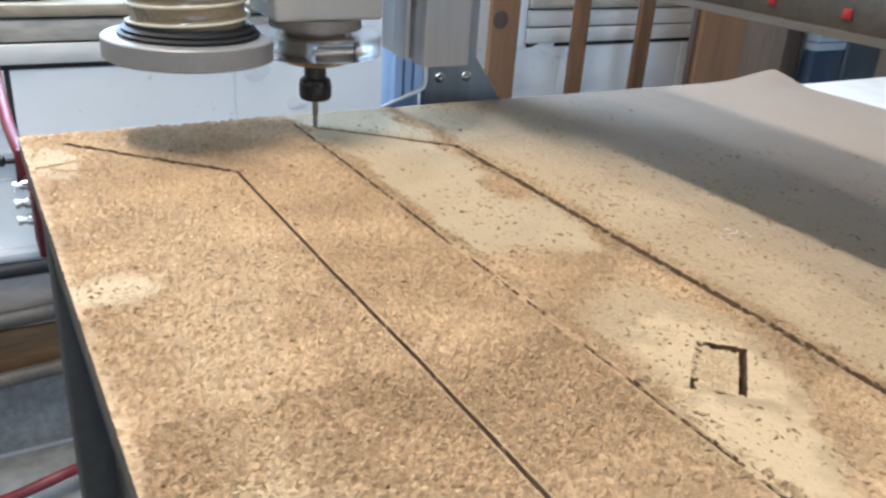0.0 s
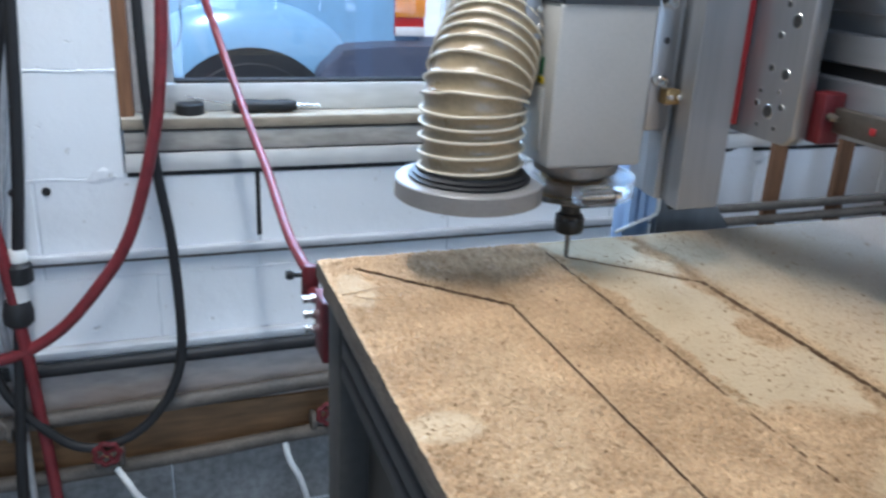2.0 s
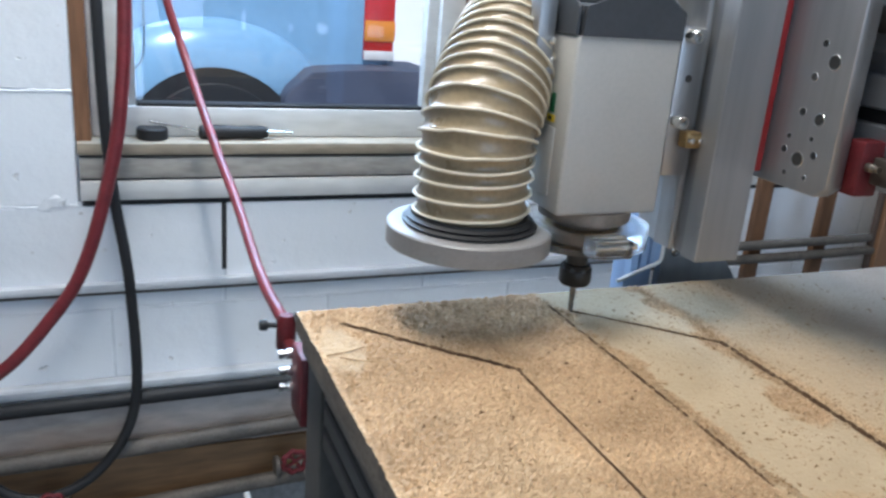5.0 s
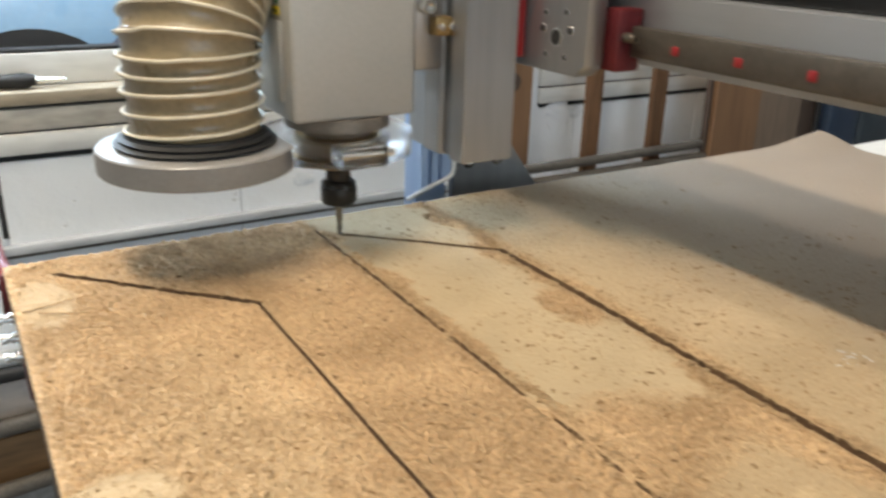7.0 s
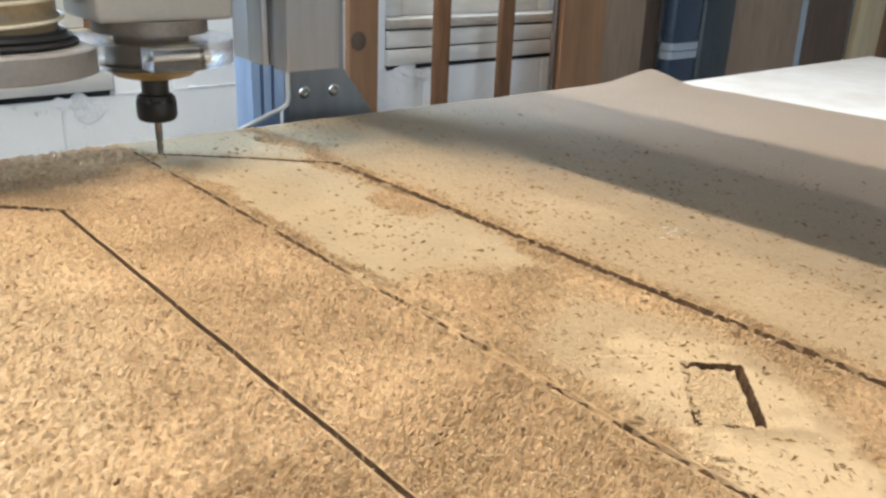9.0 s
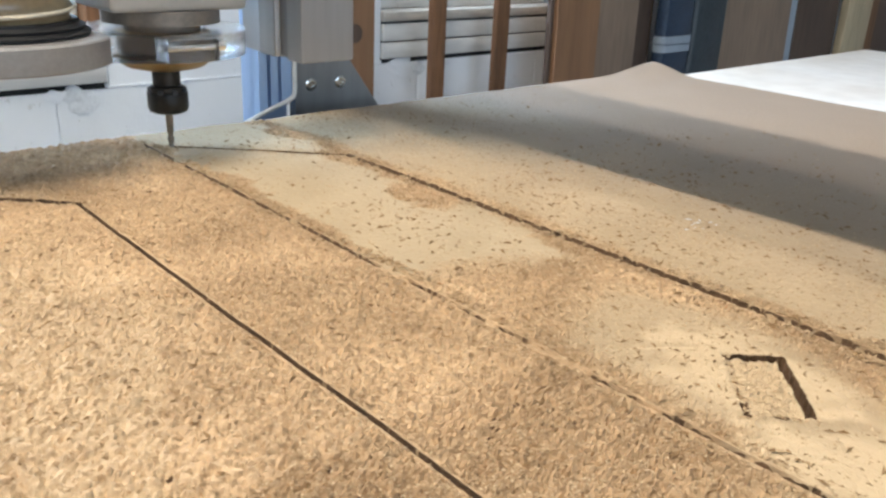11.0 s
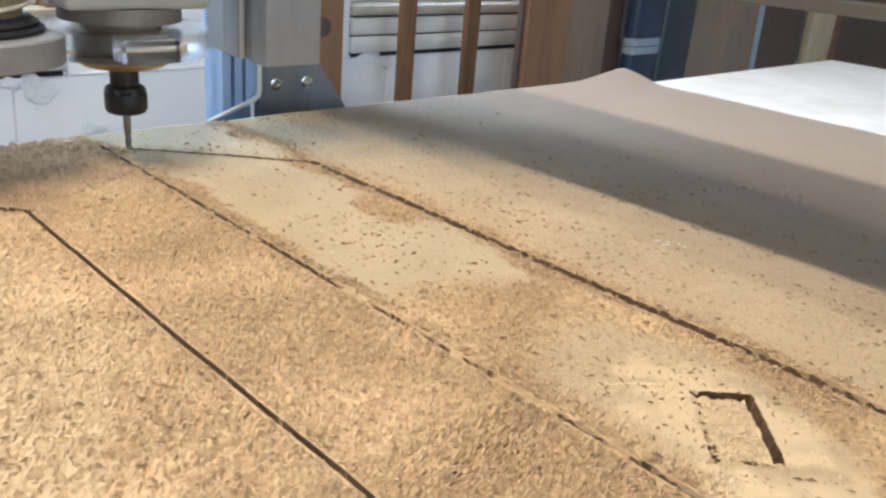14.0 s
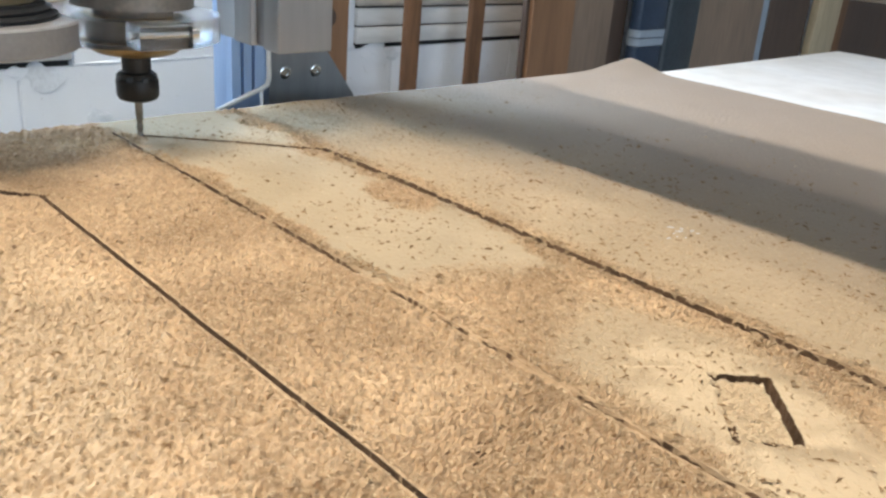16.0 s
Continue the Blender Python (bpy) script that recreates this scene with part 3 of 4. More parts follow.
# ---- chips left by the cutter ----
def flakes(name, count, seed, size, material, label, density, slim=(0.2, 0.5)):
    rng = np.random.default_rng(seed)
    n = max(count * 8, 600000) if count < 1000 else count * 8
    x, y = rng.uniform(-0.158, 0.66, n), rng.uniform(-0.56, 0.158, n)
    keep = rng.uniform(0, 1, n) < density(x, y)
    x, y = x[keep][:count], y[keep][:count]
    k = len(x)
    z = relief(x, y)
    s = rng.uniform(0.45, 1.0, k) ** 1.5 * size
    a = rng.uniform(0, 6.283, k)
    u = np.stack([np.cos(a), np.sin(a), rng.uniform(-0.35, 0.35, k)], -1) * s[:, None]
    v = np.stack([-np.sin(a), np.cos(a), rng.uniform(-0.4, 0.4, k)], -1) * (s * rng.uniform(*slim, k))[:, None]
    c = np.stack([x, y, z + 0.0001 + 0.2 * s], -1)
    up = np.stack([np.zeros(k), np.zeros(k), s * rng.uniform(0.2, 0.5, k)], -1)
    vs = np.stack([c - u - v * 0.6, c + u - v, c + 0.2 * u + v, c + up], 1).reshape(-1, 3)
    i = np.arange(k)[:, None] * 4
    fs = np.concatenate([i + np.array(q) for q in ((0, 2, 1), (0, 1, 3), (1, 2, 3), (2, 0, 3))])
    d = bpy.data.meshes.new(name)
    d.from_pydata(vs.tolist(), [], fs.tolist())
    d.materials.append(material)
    return tagged(new(name, d), label, "wood chips", kind="stuff")


def cover(x, y):
    near = rim_gap(x, y)
    d = (1 - bare(x, y)) * (0.55 + 0.35 * waves(x, y, 21, 0.06)) + 0.05
    d *= (1 - 0.9 * step(x, 0.234, 0.5)) * (1 - 0.6 * pale(x, y))
    d += 0.45 * np.exp(-((near - 0.0045) / 0.004) ** 2)
    return np.clip(d * (near > 0.0011), 0, 1)


flakes("wood_chips", 60000, 31, 0.0016, CHIP, "loose brown router chips strewn over the board", cover)
# dark flakes; over the dusty part they also paint the shading of lumps
flakes("wood_chips", 13000, 32, 0.0030, CHIP_DARK, "dark brown router chips, partly standing in for shading of the lumps", lambda x, y: np.clip(0.10 + 0.02 * bare(x, y), 0, 1) * (1 - 0.9 * step(x, 0.3, 0.62)) * (0.5 + 0.5 * np.clip(waves(x, y, 44, 0.05), -1, 1)) * (1 - 0.7 * step(y, -0.17, -0.02)), (0.14, 0.34))
flakes("wood_chips", 700, 37, 0.0020, CHIP_PALE, "pale fresh chips lying in the small pocket", lambda x, y: inside(x, y, POCKET) * (np.minimum(to_line(x, y, POCKET[0], POCKET[1]), to_line(x, y, POCKET[1], POCKET[2])) > 0.005) * 1.0)
flakes("paint_crumbs", 14, 36, 0.0030, WHITE_PLASTIC, "few white crumbs lying on the board", lambda x, y: (np.hypot((x - 0.327) / 0.02, (y + 0.272) / 0.012) < 1) * 1.0)
flakes("wood_chips", 30000, 33, 0.0013, CHIP_PALE, "pale router chips strewn over the board", cover)



def heaped(x, y):
    d = np.minimum.reduce([to_line(x, y, (0.107, -0.66), (0.105, 0.12)), 1.4 * to_line(x, y, (0.0945, -0.66), (0.0955, 0.12)), to_line(x, y, (0.2215, -0.66), (0.222, 0.0)), 1.5 * to_line(x, y, (0.2335, -0.66), (0.2335, 0.0))])
    return np.exp(-(d / 0.0042) ** 2) * np.clip(0.5 + waves(x, y, 41, 0.03), 0, 1) * (rim_gap(x, y) > 0.0012)


flakes("wood_chips", 9000, 34, 0.0046, CHIP, "coarse brown chips heaped beside the grooves", heaped)
flakes("wood_chips", 3600, 35, 0.0034, CHIP_DARK, "dark coarse chips heaped beside the grooves", heaped)

# ---- gantry ----
GX = 0.315
gantry = thing("gantry", (GX + 0.07, 0.0, 0.0), "silver aluminium router gantry beam on end plates", "gantry")
bm = bmesh.new()
prism(bm, [(GX, 1.072), (GX, 1.122), (GX + 0.003, 1.124), (GX + 0.014, 1.124), (GX + 0.014, 1.137), (GX + 0.003, 1.137), (GX, 1.139), (GX, 1.165), (GX + 0.012, 1.167), (GX + 0.012, 1.185), (GX, 1.187), (GX, 1.24), (GX + 0.12, 1.24), (GX + 0.12, 1.064), (GX + 0.016, 1.064)],
      Matrix(((1, 0, 0, 0), (0, 0, -1, 0.215), (0, 1, 0, 0), (0, 0, 0, 1))), 1.75)
part("beam", bm, ALU_BEAM, gantry)
part("rail", boxed(GX - 0.013, GX - 0.0005, -1.53, 0.2, 1.074, 1.0985, 0.003), BEAM_DARK, gantry, "dusty dark guide rail")
for k in range(16):
    part("rail_cap", boxed(GX - 0.0145, GX - 0.0125, 0.08 - 0.06 * k - 0.0036, 0.08 - 0.06 * k + 0.0036, 1.0814, 1.0886, 0.0012), RED_PLASTIC, gantry, "red plastic rail cap")
part("slot_strip", boxed(GX + 0.006, GX + 0.0135, -1.53, 0.2, 1.1245, 1.1365), RUBBER, gantry, "black strip in the beam slot")
part("rail", boxed(GX - 0.013, GX - 0.0005, -1.53, 0.2, 1.202, 1.226, 0.003), BEAM_DARK, gantry, "dusty dark guide rail")
# end plate and upright profile behind the far edge of the bed
bm = bmesh.new()
prism(bm, [(0.308, 0.885), (0.308, 1.25), (0.378, 1.25), (0.380, 0.940), (0.438, 0.862), (0.438, 0.70), (0.308, 0.70)],
      Matrix(((1, 0, 0, 0), (0, 0, -1, 0.232), (0, 1, 0, 0), (0, 0, 0, 1))), 0.012)
plate = part("end_plate", bm, ALU_DARK, gantry, "grey steel end plate")
for sx in (0.328, 0.367):
    s = part("screw", lathe(bmesh.new(), [(0.0072, 0), (0.0072, 0.0012), (0.006, 0.0018), (0.0036, 0.0018), (0.0034, 0.0004)], (sx, 0.2202, 0.9165), (0, -1, 0), 18), CHROME, plate, "bright socket screw")
up = part("upright_profile", boxed(0.266, 0.306, 0.234, 0.262, 0.75, 1.25, 0.002), BLUE_ALU, gantry, "bluish anodised aluminium upright")
for a, b in ((0.265, 0.275), (0.279, 0.288), (0.292, 0.3065)):
    bm = bmesh.new()
    prism(bm, [(a, 0.885 + (a - 0.26) * 0.37), (a, 1.25), (b, 1.25), (b, 0.885 + (b - 0.26) * 0.37)], Matrix(((1, 0, 0, 0), (0, 0, -1, 0.2335), (0, 1, 0, 0), (0, 0, 0, 1))), 0.012)
    part("rib", bm, BLUE_ALU, up)
# bent plate edge as a white tube; its upright run paints a highlight
part("foot_strip", tube(bmesh.new(), glide([(0.3055, 0.217, 0.975), (0.3055, 0.217, 0.93), (0.3055, 0.217, 0.911), (0.300, 0.217, 0.9035), (0.278, 0.217, 0.896), (0.245, 0.217, 0.8835)], 0.004), 0.0026, 10), WHITE_PLASTIC, gantry, "white bent strip with a painted edge highlight")

# ---- spindle carriage ----
head = thing("spindle_carriage", (TX, TY, TOP), "grey router spindle on its vertical slide", "router head")


def hx(a):
    return TX + a


def hy(a):
    return TY + a


housing = part("spindle_housing", boxed(hx(-0.056), hx(0.055), hy(-0.042), hy(0.038), 1.015, 1.18, 0.004, 3), PLASTIC_GREY, head, "light grey coated spindle housing")
part("side_panel", boxed(hx(-0.0585), hx(-0.0562), hy(-0.022), hy(0.03), 1.03, 1.095, 0.001), PLASTIC_GREY, housing, "screwed grey side panel")
part("badge", boxed(hx(-0.0572), hx(-0.0562), hy(-0.016), hy(-0.008), 1.108, 1.126, 0.0005), GREEN, housing, "green oval badge")
part("badge", boxed(hx(-0.0572), hx(-0.0562), hy(-0.018), hy(-0.004), 1.099, 1.106, 0.0004), YELLOW, housing, "yellow warning label")
part("label_mark", boxed(hx(-0.0576), hx(-0.0573), hy(-0.014), hy(-0.008), 1.101, 1.104), RUBBER, housing, "small black bar")
cap = part("fan_cover", boxed(hx(-0.052), hx(0.051), hy(-0.038), hy(0.034), 1.1801, 1.206, 0.002), DARK_CAP, head, "dark grey fan cover")
for ang, half, off in ((0, 0.053, 0.041), (90, 0.038, 0.054), (180, 0.053, 0.037), (270, 0.038, 0.055)):
    bm = bmesh.new()
    prism(bm, [(-half, 0), (half, 0), (half, 0.024), (half * 0.55, 0.04), (-half * 0.2, 0.04), (-half * 0.96, 0.025)],
          Matrix.Translation((hx(0), hy(0), 1.1801)) @ Matrix.Rotation(radians(-ang), 4, "Z") @ Matrix.Translation((0, -off, 0)) @ Matrix.Rotation(radians(90), 4, "X"), 0.003)
    part("cover_side", bm, DARK_CAP, cap)
part("spindle_nose", lathe(bmesh.new(), [(0.028, 0), (0.030, 0.002), (0.030, 0.0235), (0.046, 0.024), (0.046, 0.0352)], (hx(0), hy(0), 0.9797), n=40), NOSE_GREY, head, "dusty grey stepped spindle nose")
part("nose_cone", lathe(bmesh.new(), [(0.0125, -0.0005), (0.016, 0.0), (0.031, 0.0035), (0.0385, 0.0085), (0.0408, 0.0135), (0.0395, 0.0146), (0.03, 0.015)], (hx(0), hy(0), 0.9645), n=48), BRASS, head, "dusty brass cone")
part("shaft", lathe(bmesh.new(), [(0.0112, 0), (0.0112, 0.0145)], (hx(0), hy(0), 0.951), n=28), BLACK_STEEL, head)
bm = lathe(bmesh.new(), [(0.012, 0), (0.0152, 0.0015), (0.0166, 0.0045), (0.0166, 0.0165), (0.0158, 0.0178), (0.0142, 0.018), (0.0142, 0.0222), (0.0118, 0.0235)], (hx(0), hy(0), 0.9285), n=48)
nut = part("collet_nut", bm, BLACK_STEEL, head, "black collet nut")
for k in range(8):
    a = 2 * math.pi * k / 8
    bm = boxed(-0.0022, 0.0022, -0.0014, 0.0014, 0.0, 0.0085, 0.0005, 1)
    bmesh.ops.transform(bm, matrix=Matrix.Translation((hx(0), hy(0), 0.9405)) @ Matrix.Rotation(a, 4, "Z") @ Matrix.Translation((0, 0.0150, 0)), verts=bm.verts)
    part("wrench_slot", bm, DARK_CAP, nut)
line = [Vector((hx(0), hy(0), 0.8965 + 0.0325 * i / 20)) for i in range(21)]
part("cutter", tube(bmesh.new(), line, lambda i: 0.0026 + 0.0004 * math.sin(i * 1.4) if i < 12 else 0.0031, 14), TOOL_STEEL, head, "dull steel router bit")
# vertical slide
column = thing("z_slide", (hx(0.11), hy(-0.03), 0.974), "silver aluminium vertical slide profile", "machine slide")
bm = bmesh.new()
prism(bm, [(hx(0.084), hy(-0.077)), (hx(0.136), hy(-0.077)), (hx(0.136), hy(0.03)), (hx(0.089), hy(0.03)), (hx(0.089), hy(-0.006)), (hx(0.084), hy(-0.008)),
           (hx(0.084), hy(-0.034)), (hx(0.092), hy(-0.036)), (hx(0.092), hy(-0.052)), (hx(0.084), hy(-0.054))], Matrix.Translation((0, 0, 0.974)), 0.52)
bmesh.ops.bevel(bm, geom=list(bm.edges), offset=0.0008, segments=1, affect="EDGES")
part("profile", bm, ALU, column)
part("slot_strip", boxed(hx(0.0885), hx(0.0915), hy(-0.051), hy(-0.037), 0.976, 1.49), ALU_DARK, column, "dark slot in the profile")
br = part("mounting_plate", boxed(hx(0.0555), hx(0.0835), hy(-0.040), hy(0.030), 1.052, 1.192, 0.002), ALU, column, "bare aluminium mounting plate")
for px, pz in ((0.064, 1.185), (0.063, 1.106)):
    part("bolt", lathe(bmesh.new(), [(0.0068, 0), (0.0068, 0.011), (0.0058, 0.0125), (0.0035, 0.0125), (0.0033, 0.008)], (hx(px), hy(-0.0402), pz), (0, -1, 0), 20), CHROME, br, "bright cap screw")
part("hole", lathe(bmesh.new(), [(0.0035, 0), (0.0035, 0.0008)], (hx(0.069), hy(-0.0401), 1.146), (0, -1, 0), 16), DARK_GAP, br, "dark drilled hole")
part("nut_block", boxed(hx(0.068), hx(0.085), hy(-0.055), hy(-0.0405), 1.082, 1.098, 0.002), BRASS, br, "small bolted brass block")
for bx in (0.071, 0.081):
    part("bolt", lathe(bmesh.new(), [(0.003, 0), (0.003, 0.004), (0.002, 0.005)], (hx(bx), hy(-0.0552), 1.09), (0, -1, 0), 14), CHROME, br, "bright cap screw")
part("wiper_strip", boxed(hx(0.1365), hx(0.146), hy(-0.074), hy(-0.066), 1.064, 1.49, 0.001), RED_PLASTIC, column, "red plastic wiper strip")
# carriage plate on the beam
cart = thing("carriage_plate", (hx(0.16), hy(-0.05), 1.06), "drilled aluminium carriage plate on the beam rail", "machine carriage")
bm = bmesh.new()
prism(bm, [(-0.152, 1.066), (-0.140, 1.056), (0.09, 1.056), (0.09, 1.42), (-0.152, 1.42)], Matrix(((0, 0, 1, hx(0.150)), (1, 0, 0, TY), (0, 1, 0, 0), (0, 0, 0, 1))), 0.018)
bmesh.ops.bevel(bm, geom=list(bm.edges), offset=0.001, segments=1, affect="EDGES")
pl = part("plate", bm, ALU, cart)
for oy, oz, r in ((-0.112, 1.085, 0.0062), (-0.094, 1.091, 0.0032), (-0.13, 1.092, 0.0032), (-0.107, 1.128, 0.0034), (-0.128, 1.124, 0.005),
                  (-0.112, 1.16, 0.0034), (-0.131, 1.175, 0.006), (-0.117, 1.19, 0.003), (-0.1, 1.07, 0.0022), (-0.125, 1.07, 0.0022), (-0.097, 1.104, 0.0022), (-0.124, 1.106, 0.0022)):
    part("drilled_hole", lathe(bmesh.new(), [(r, 0), (r, 0.0006)], (hx(0.1499), hy(oy), oz), (-1, 0, 0), 18), DARK_GAP, pl, "dark drilled hole")
    part("hole_rim", lathe(bmesh.new(), [(r * 1.25, 0), (r * 1.2, 0.0003)], (hx(0.1499), hy(oy), oz), (-1, 0, 0), 18), CHROME, pl, "bright countersunk rim")
part("bearing_block", boxed(hx(0.1685), GX - 0.0145, hy(-0.145), hy(-0.06), 1.062, 1.112, 0.003), CHROME, cart, "steel bearing block")
part("end_seal", boxed(hx(0.17), GX - 0.0005, hy(-0.165), hy(-0.1455), 1.062, 1.112, 0.003), RED_PAINT, cart, "red bearing end seal")
part("grease_nipple", lathe(bmesh.new(), [(0.004, 0), (0.004, 0.006), (0.0025, 0.008), (0.003, 0.013)], (hx(0.177), hy(-0.166), 1.09), (0, -1, 0), 14), TOOL_STEEL, cart, "dull grease nipple")

# ---- dust shoe and hose ----
shoe = thing("dust_shoe", (hx(-0.125), hy(0), 0.9792), "grey dust shoe with a clear acrylic collar", "dust shoe")
SX = hx(-0.125)
bm = lathe(bmesh.new(), [(0.06, 0), (0.0775, 0), (0.079, 0.0012), (0.079, 0.0185), (0.0775, 0.0198), (0.06, 0.0202)], (SX, hy(0), 0.9792), n=96)
bmesh.ops.bisect_plane(bm, geom=list(bm.verts) + list(bm.edges) + list(bm.faces), plane_co=(SX + 0.066, 0, 0), plane_no=(1, 0, 0), clear_outer=True)
bmesh.ops.holes_fill(bm, edges=[e for e in bm.edges if e.is_boundary])
part("flange", bm, FLANGE, shoe, "dusty grey round flange")
part("cuff", lathe(bmesh.new(), [(0.064, 0), (0.0645, 0.002), (0.060, 0.004), (0.061, 0.006), (0.0565, 0.008), (0.056, 0.010)], (SX, hy(0), 1.0003), n=64), RUBBER, shoe, "black rubber cuff")
bm = bmesh.new()
outline = [(SX + 0.0662, -0.038), (hx(-0.045), -0.050)] + [(hx(0.066 * math.cos(radians(a))), 0.066 * math.sin(radians(a))) for a in range(-125, 126, 10)] + [(hx(-0.045), 0.050), (SX + 0.0662, 0.038)]
prism(bm, [(u, hy(v)) for u, v in outline], Matrix.Translation((0, 0, 0.9792)), 0.0198)
part("collar", bm, ACRYLIC, shoe, "clear acrylic collar")
clamp = part("clamp_block", boxed(hx(-0.03), hx(0.012), hy(-0.076), hy(-0.052), 0.981, 0.9985, 0.002), ACRYLIC, shoe, "clear acrylic clamp block")
part("clamp_screw", lathe(bmesh.new(), [(0.0022, 0), (0.0022, 0.045), (0.0042, 0.0455), (0.0042, 0.053), (0.003, 0.054)], (hx(-0.033), hy(-0.066), 0.991), (1, 0, 0), 18), CHROME, clamp, "bright clamp screw")

hose = thing("dust_hose", (SX, hy(0), 1.01), "beige corrugated dust extraction hose", "hose")
HL = glide([(SX, hy(0), 1.006), (SX, hy(0), 1.05), (SX + 0.001, hy(0), 1.085), (SX + 0.013, hy(0.012), 1.115), (SX + 0.042, hy(0.045), 1.152), (SX + 0.085, hy(0.098), 1.182),
            (SX + 0.14, hy(0.15), 1.215), (SX + 0.18, hy(0.2), 1.27), (SX + 0.19, hy(0.22), 1.38), (SX + 0.18, hy(0.22), 1.6), (SX + 0.16, hy(0.22), 2.0)], 0.0018)
run = [0.0]
for a, b in zip(HL, HL[1:]):
    run.append(run[-1] + (b - a).length)
PITCH = 0.0158
fr = frames(HL)


def at(sv):
    """Place and cross directions at that length along the hose."""
    i = max(0, min(len(HL) - 2, int(np.searchsorted(run, sv)) - 1))
    f = (sv - run[i]) / max(1e-9, run[i + 1] - run[i])
    return fr[i][0].lerp(fr[i + 1][0], f), fr[i][1], fr[i][2]




def turns(sv):
    """Turns of the spiral up to that length: wide on the straight, squeezed in the bend."""
    return sv / PITCH if sv < 0.055 else 0.055 / PITCH + (sv - 0.055) / 0.0112


bm, rings, N = bmesh.new(), [], 40
for sv in np.arange(0.0, run[-1], PITCH / 10).tolist():
    c, u, v = at(sv)
    ring_ = []
    for k in range(N):
        a, ph = 2 * math.pi * k / N, (turns(sv) - k / N) % 1.0
        r = 0.0508 + 0.0040 * abs(2 * ph - 1) ** 3
        ring_.append(bm.verts.new(c + r * (math.cos(a) * u + math.sin(a) * v)))
    rings.append(ring_)
for a, b in zip(rings, rings[1:]):
    for k in range(N):
        bm.faces.new((a[k], a[(k + 1) % N], b[(k + 1) % N], b[k]))
part("hose_wall", bm, HOSE, hose)
helix = []
for sv in np.arange(0.004, run[-1] - 0.01, PITCH / 40).tolist():
    c, u, v = at(sv)
    a = 2 * math.pi * turns(sv)
    helix.append(c + 0.0548 * (math.cos(a) * u + math.sin(a) * v))
part("hose_spiral", tube(bmesh.new(), helix, 0.0015, 8), HOSE_RIB, hose, "cream spiral rib")
bracket = thing("hose_bracket", (hx(-0.06), hy(0.02), 1.14), "metal clamp holding the hose to the spindle", "bracket")
part("arm", boxed(hx(-0.085), hx(-0.0595), hy(-0.012), hy(0.012), 1.142, 1.150, 0.002), ALU_DARK, bracket)
part("post", boxed(hx(-0.078), hx(-0.060), hy(-0.008), hy(0.012), 1.1505, 1.215, 0.002), ALU_DARK, bracket)
for bz in (1.155, 1.172):
    part("bolt", lathe(bmesh.new(), [(0.0032, 0), (0.0032, 0.005), (0.002, 0.006)], (hx(-0.064), hy(-0.0082), bz), (0, -1, 0), 14), CHROME, bracket, "bright cap screw")

# ---- services on the window wall ----
def pipe(name, points, r, material, label, category="pipe", n=14, stepping=0.012):
    return solid(name, tube(bmesh.new(), glide(points, stepping), r, n), material, label, category)


solid("trim", boxed(-2.6, 0.9, WALL - 0.017, WALL - 0.0005, 0.637, 0.652, 0.002), PALE_STRIP, "thin white painted strip along the block wall", "wall strip", kind="structure")
# thin dark bar painted as the shadow below the strip
solid("trim", boxed(-2.6, 0.9, WALL - 0.008, WALL - 0.0005, 0.629, 0.6365), PIPE_GREY, "dark line painted as the shadow under the wall strip", "wall seam", kind="structure")
solid("trim", boxed(-2.6, 1.5, WALL - 0.03, WALL - 0.0005, 0.446, 0.462, 0.002), PALE_STRIP, "thin white painted ledge along the block wall", "wall ledge", kind="structure")
timber = thing("wall_timber", (-0.4, WALL, 0.196), "brown rough timber planks fixed low on the wall", "timber board")
for z0, z1, y0 in ((0.196, 0.302, 0.022), (0.306, 0.412, 0.025)):
    part("plank", boxed(-2.3, 1.5, WALL - y0, WALL - 0.0005, z0, z1, 0.004), STAINED_BOARD if z0 > 0.3 else TIMBER, timber, "white board stained brown" if z0 > 0.3 else "")
pipe("pipe", [(-2.3, 0.886, 0.432), (-0.9, 0.886, 0.43), (0.3, 0.886, 0.436), (1.5, 0.886, 0.43)], 0.0135, RUBBER, "dark painted pipe along the wall")
pipe("pipe", [(-2.3, 0.875, 0.325), (-0.6, 0.875, 0.33), (0.2, 0.875, 0.352), (1.5, 0.875, 0.37)], 0.0165, PIPE_GREY, "old grey pipe along the wall")
pipe("pipe", [(-2.3, 0.872, 0.19), (-0.55, 0.872, 0.203), (0.1, 0.872, 0.228), (1.5, 0.872, 0.25)], 0.0155, PIPE_GREY, "old grey pipe along the wall")


def valve(x, z, material, label):
    """A gate valve: body on the pipe, stem and a spoked handwheel."""
    t = thing("pipe_valve", (x, 0.872, z), label, "valve")
    part("body", lathe(bmesh.new(), [(0.016, -0.028), (0.021, -0.026), (0.021, -0.018), (0.014, -0.014), (0.014, 0.014), (0.021, 0.018), (0.021, 0.026), (0.016, 0.028)], (x, 0.872, z), (1, 0, 0), 20), PIPE_GREY, t)
    part("stem", rod(bmesh.new(), (x, 0.86, z + 0.012), (x, 0.806, z + 0.048), 0.006, 12), BRASS, t)
    w = part("handwheel", tube(bmesh.new(), [Vector((x + (0.022 + 0.002 * math.cos(7 * a)) * math.cos(a), 0.807, z + 0.048 + (0.022 + 0.002 * math.cos(7 * a)) * math.sin(a))) for a in np.linspace(0, 2 * math.pi, 49)], 0.0052, 8), material, t)
    for k in range(4):
        a = radians(90 * k + 35)
        part("spoke", rod(bmesh.new(), (x, 0.807, z + 0.048), (x + 0.021 * math.cos(a), 0.807, z + 0.048 + 0.021 * math.sin(a)), 0.0038, 8), material, w)
    return t


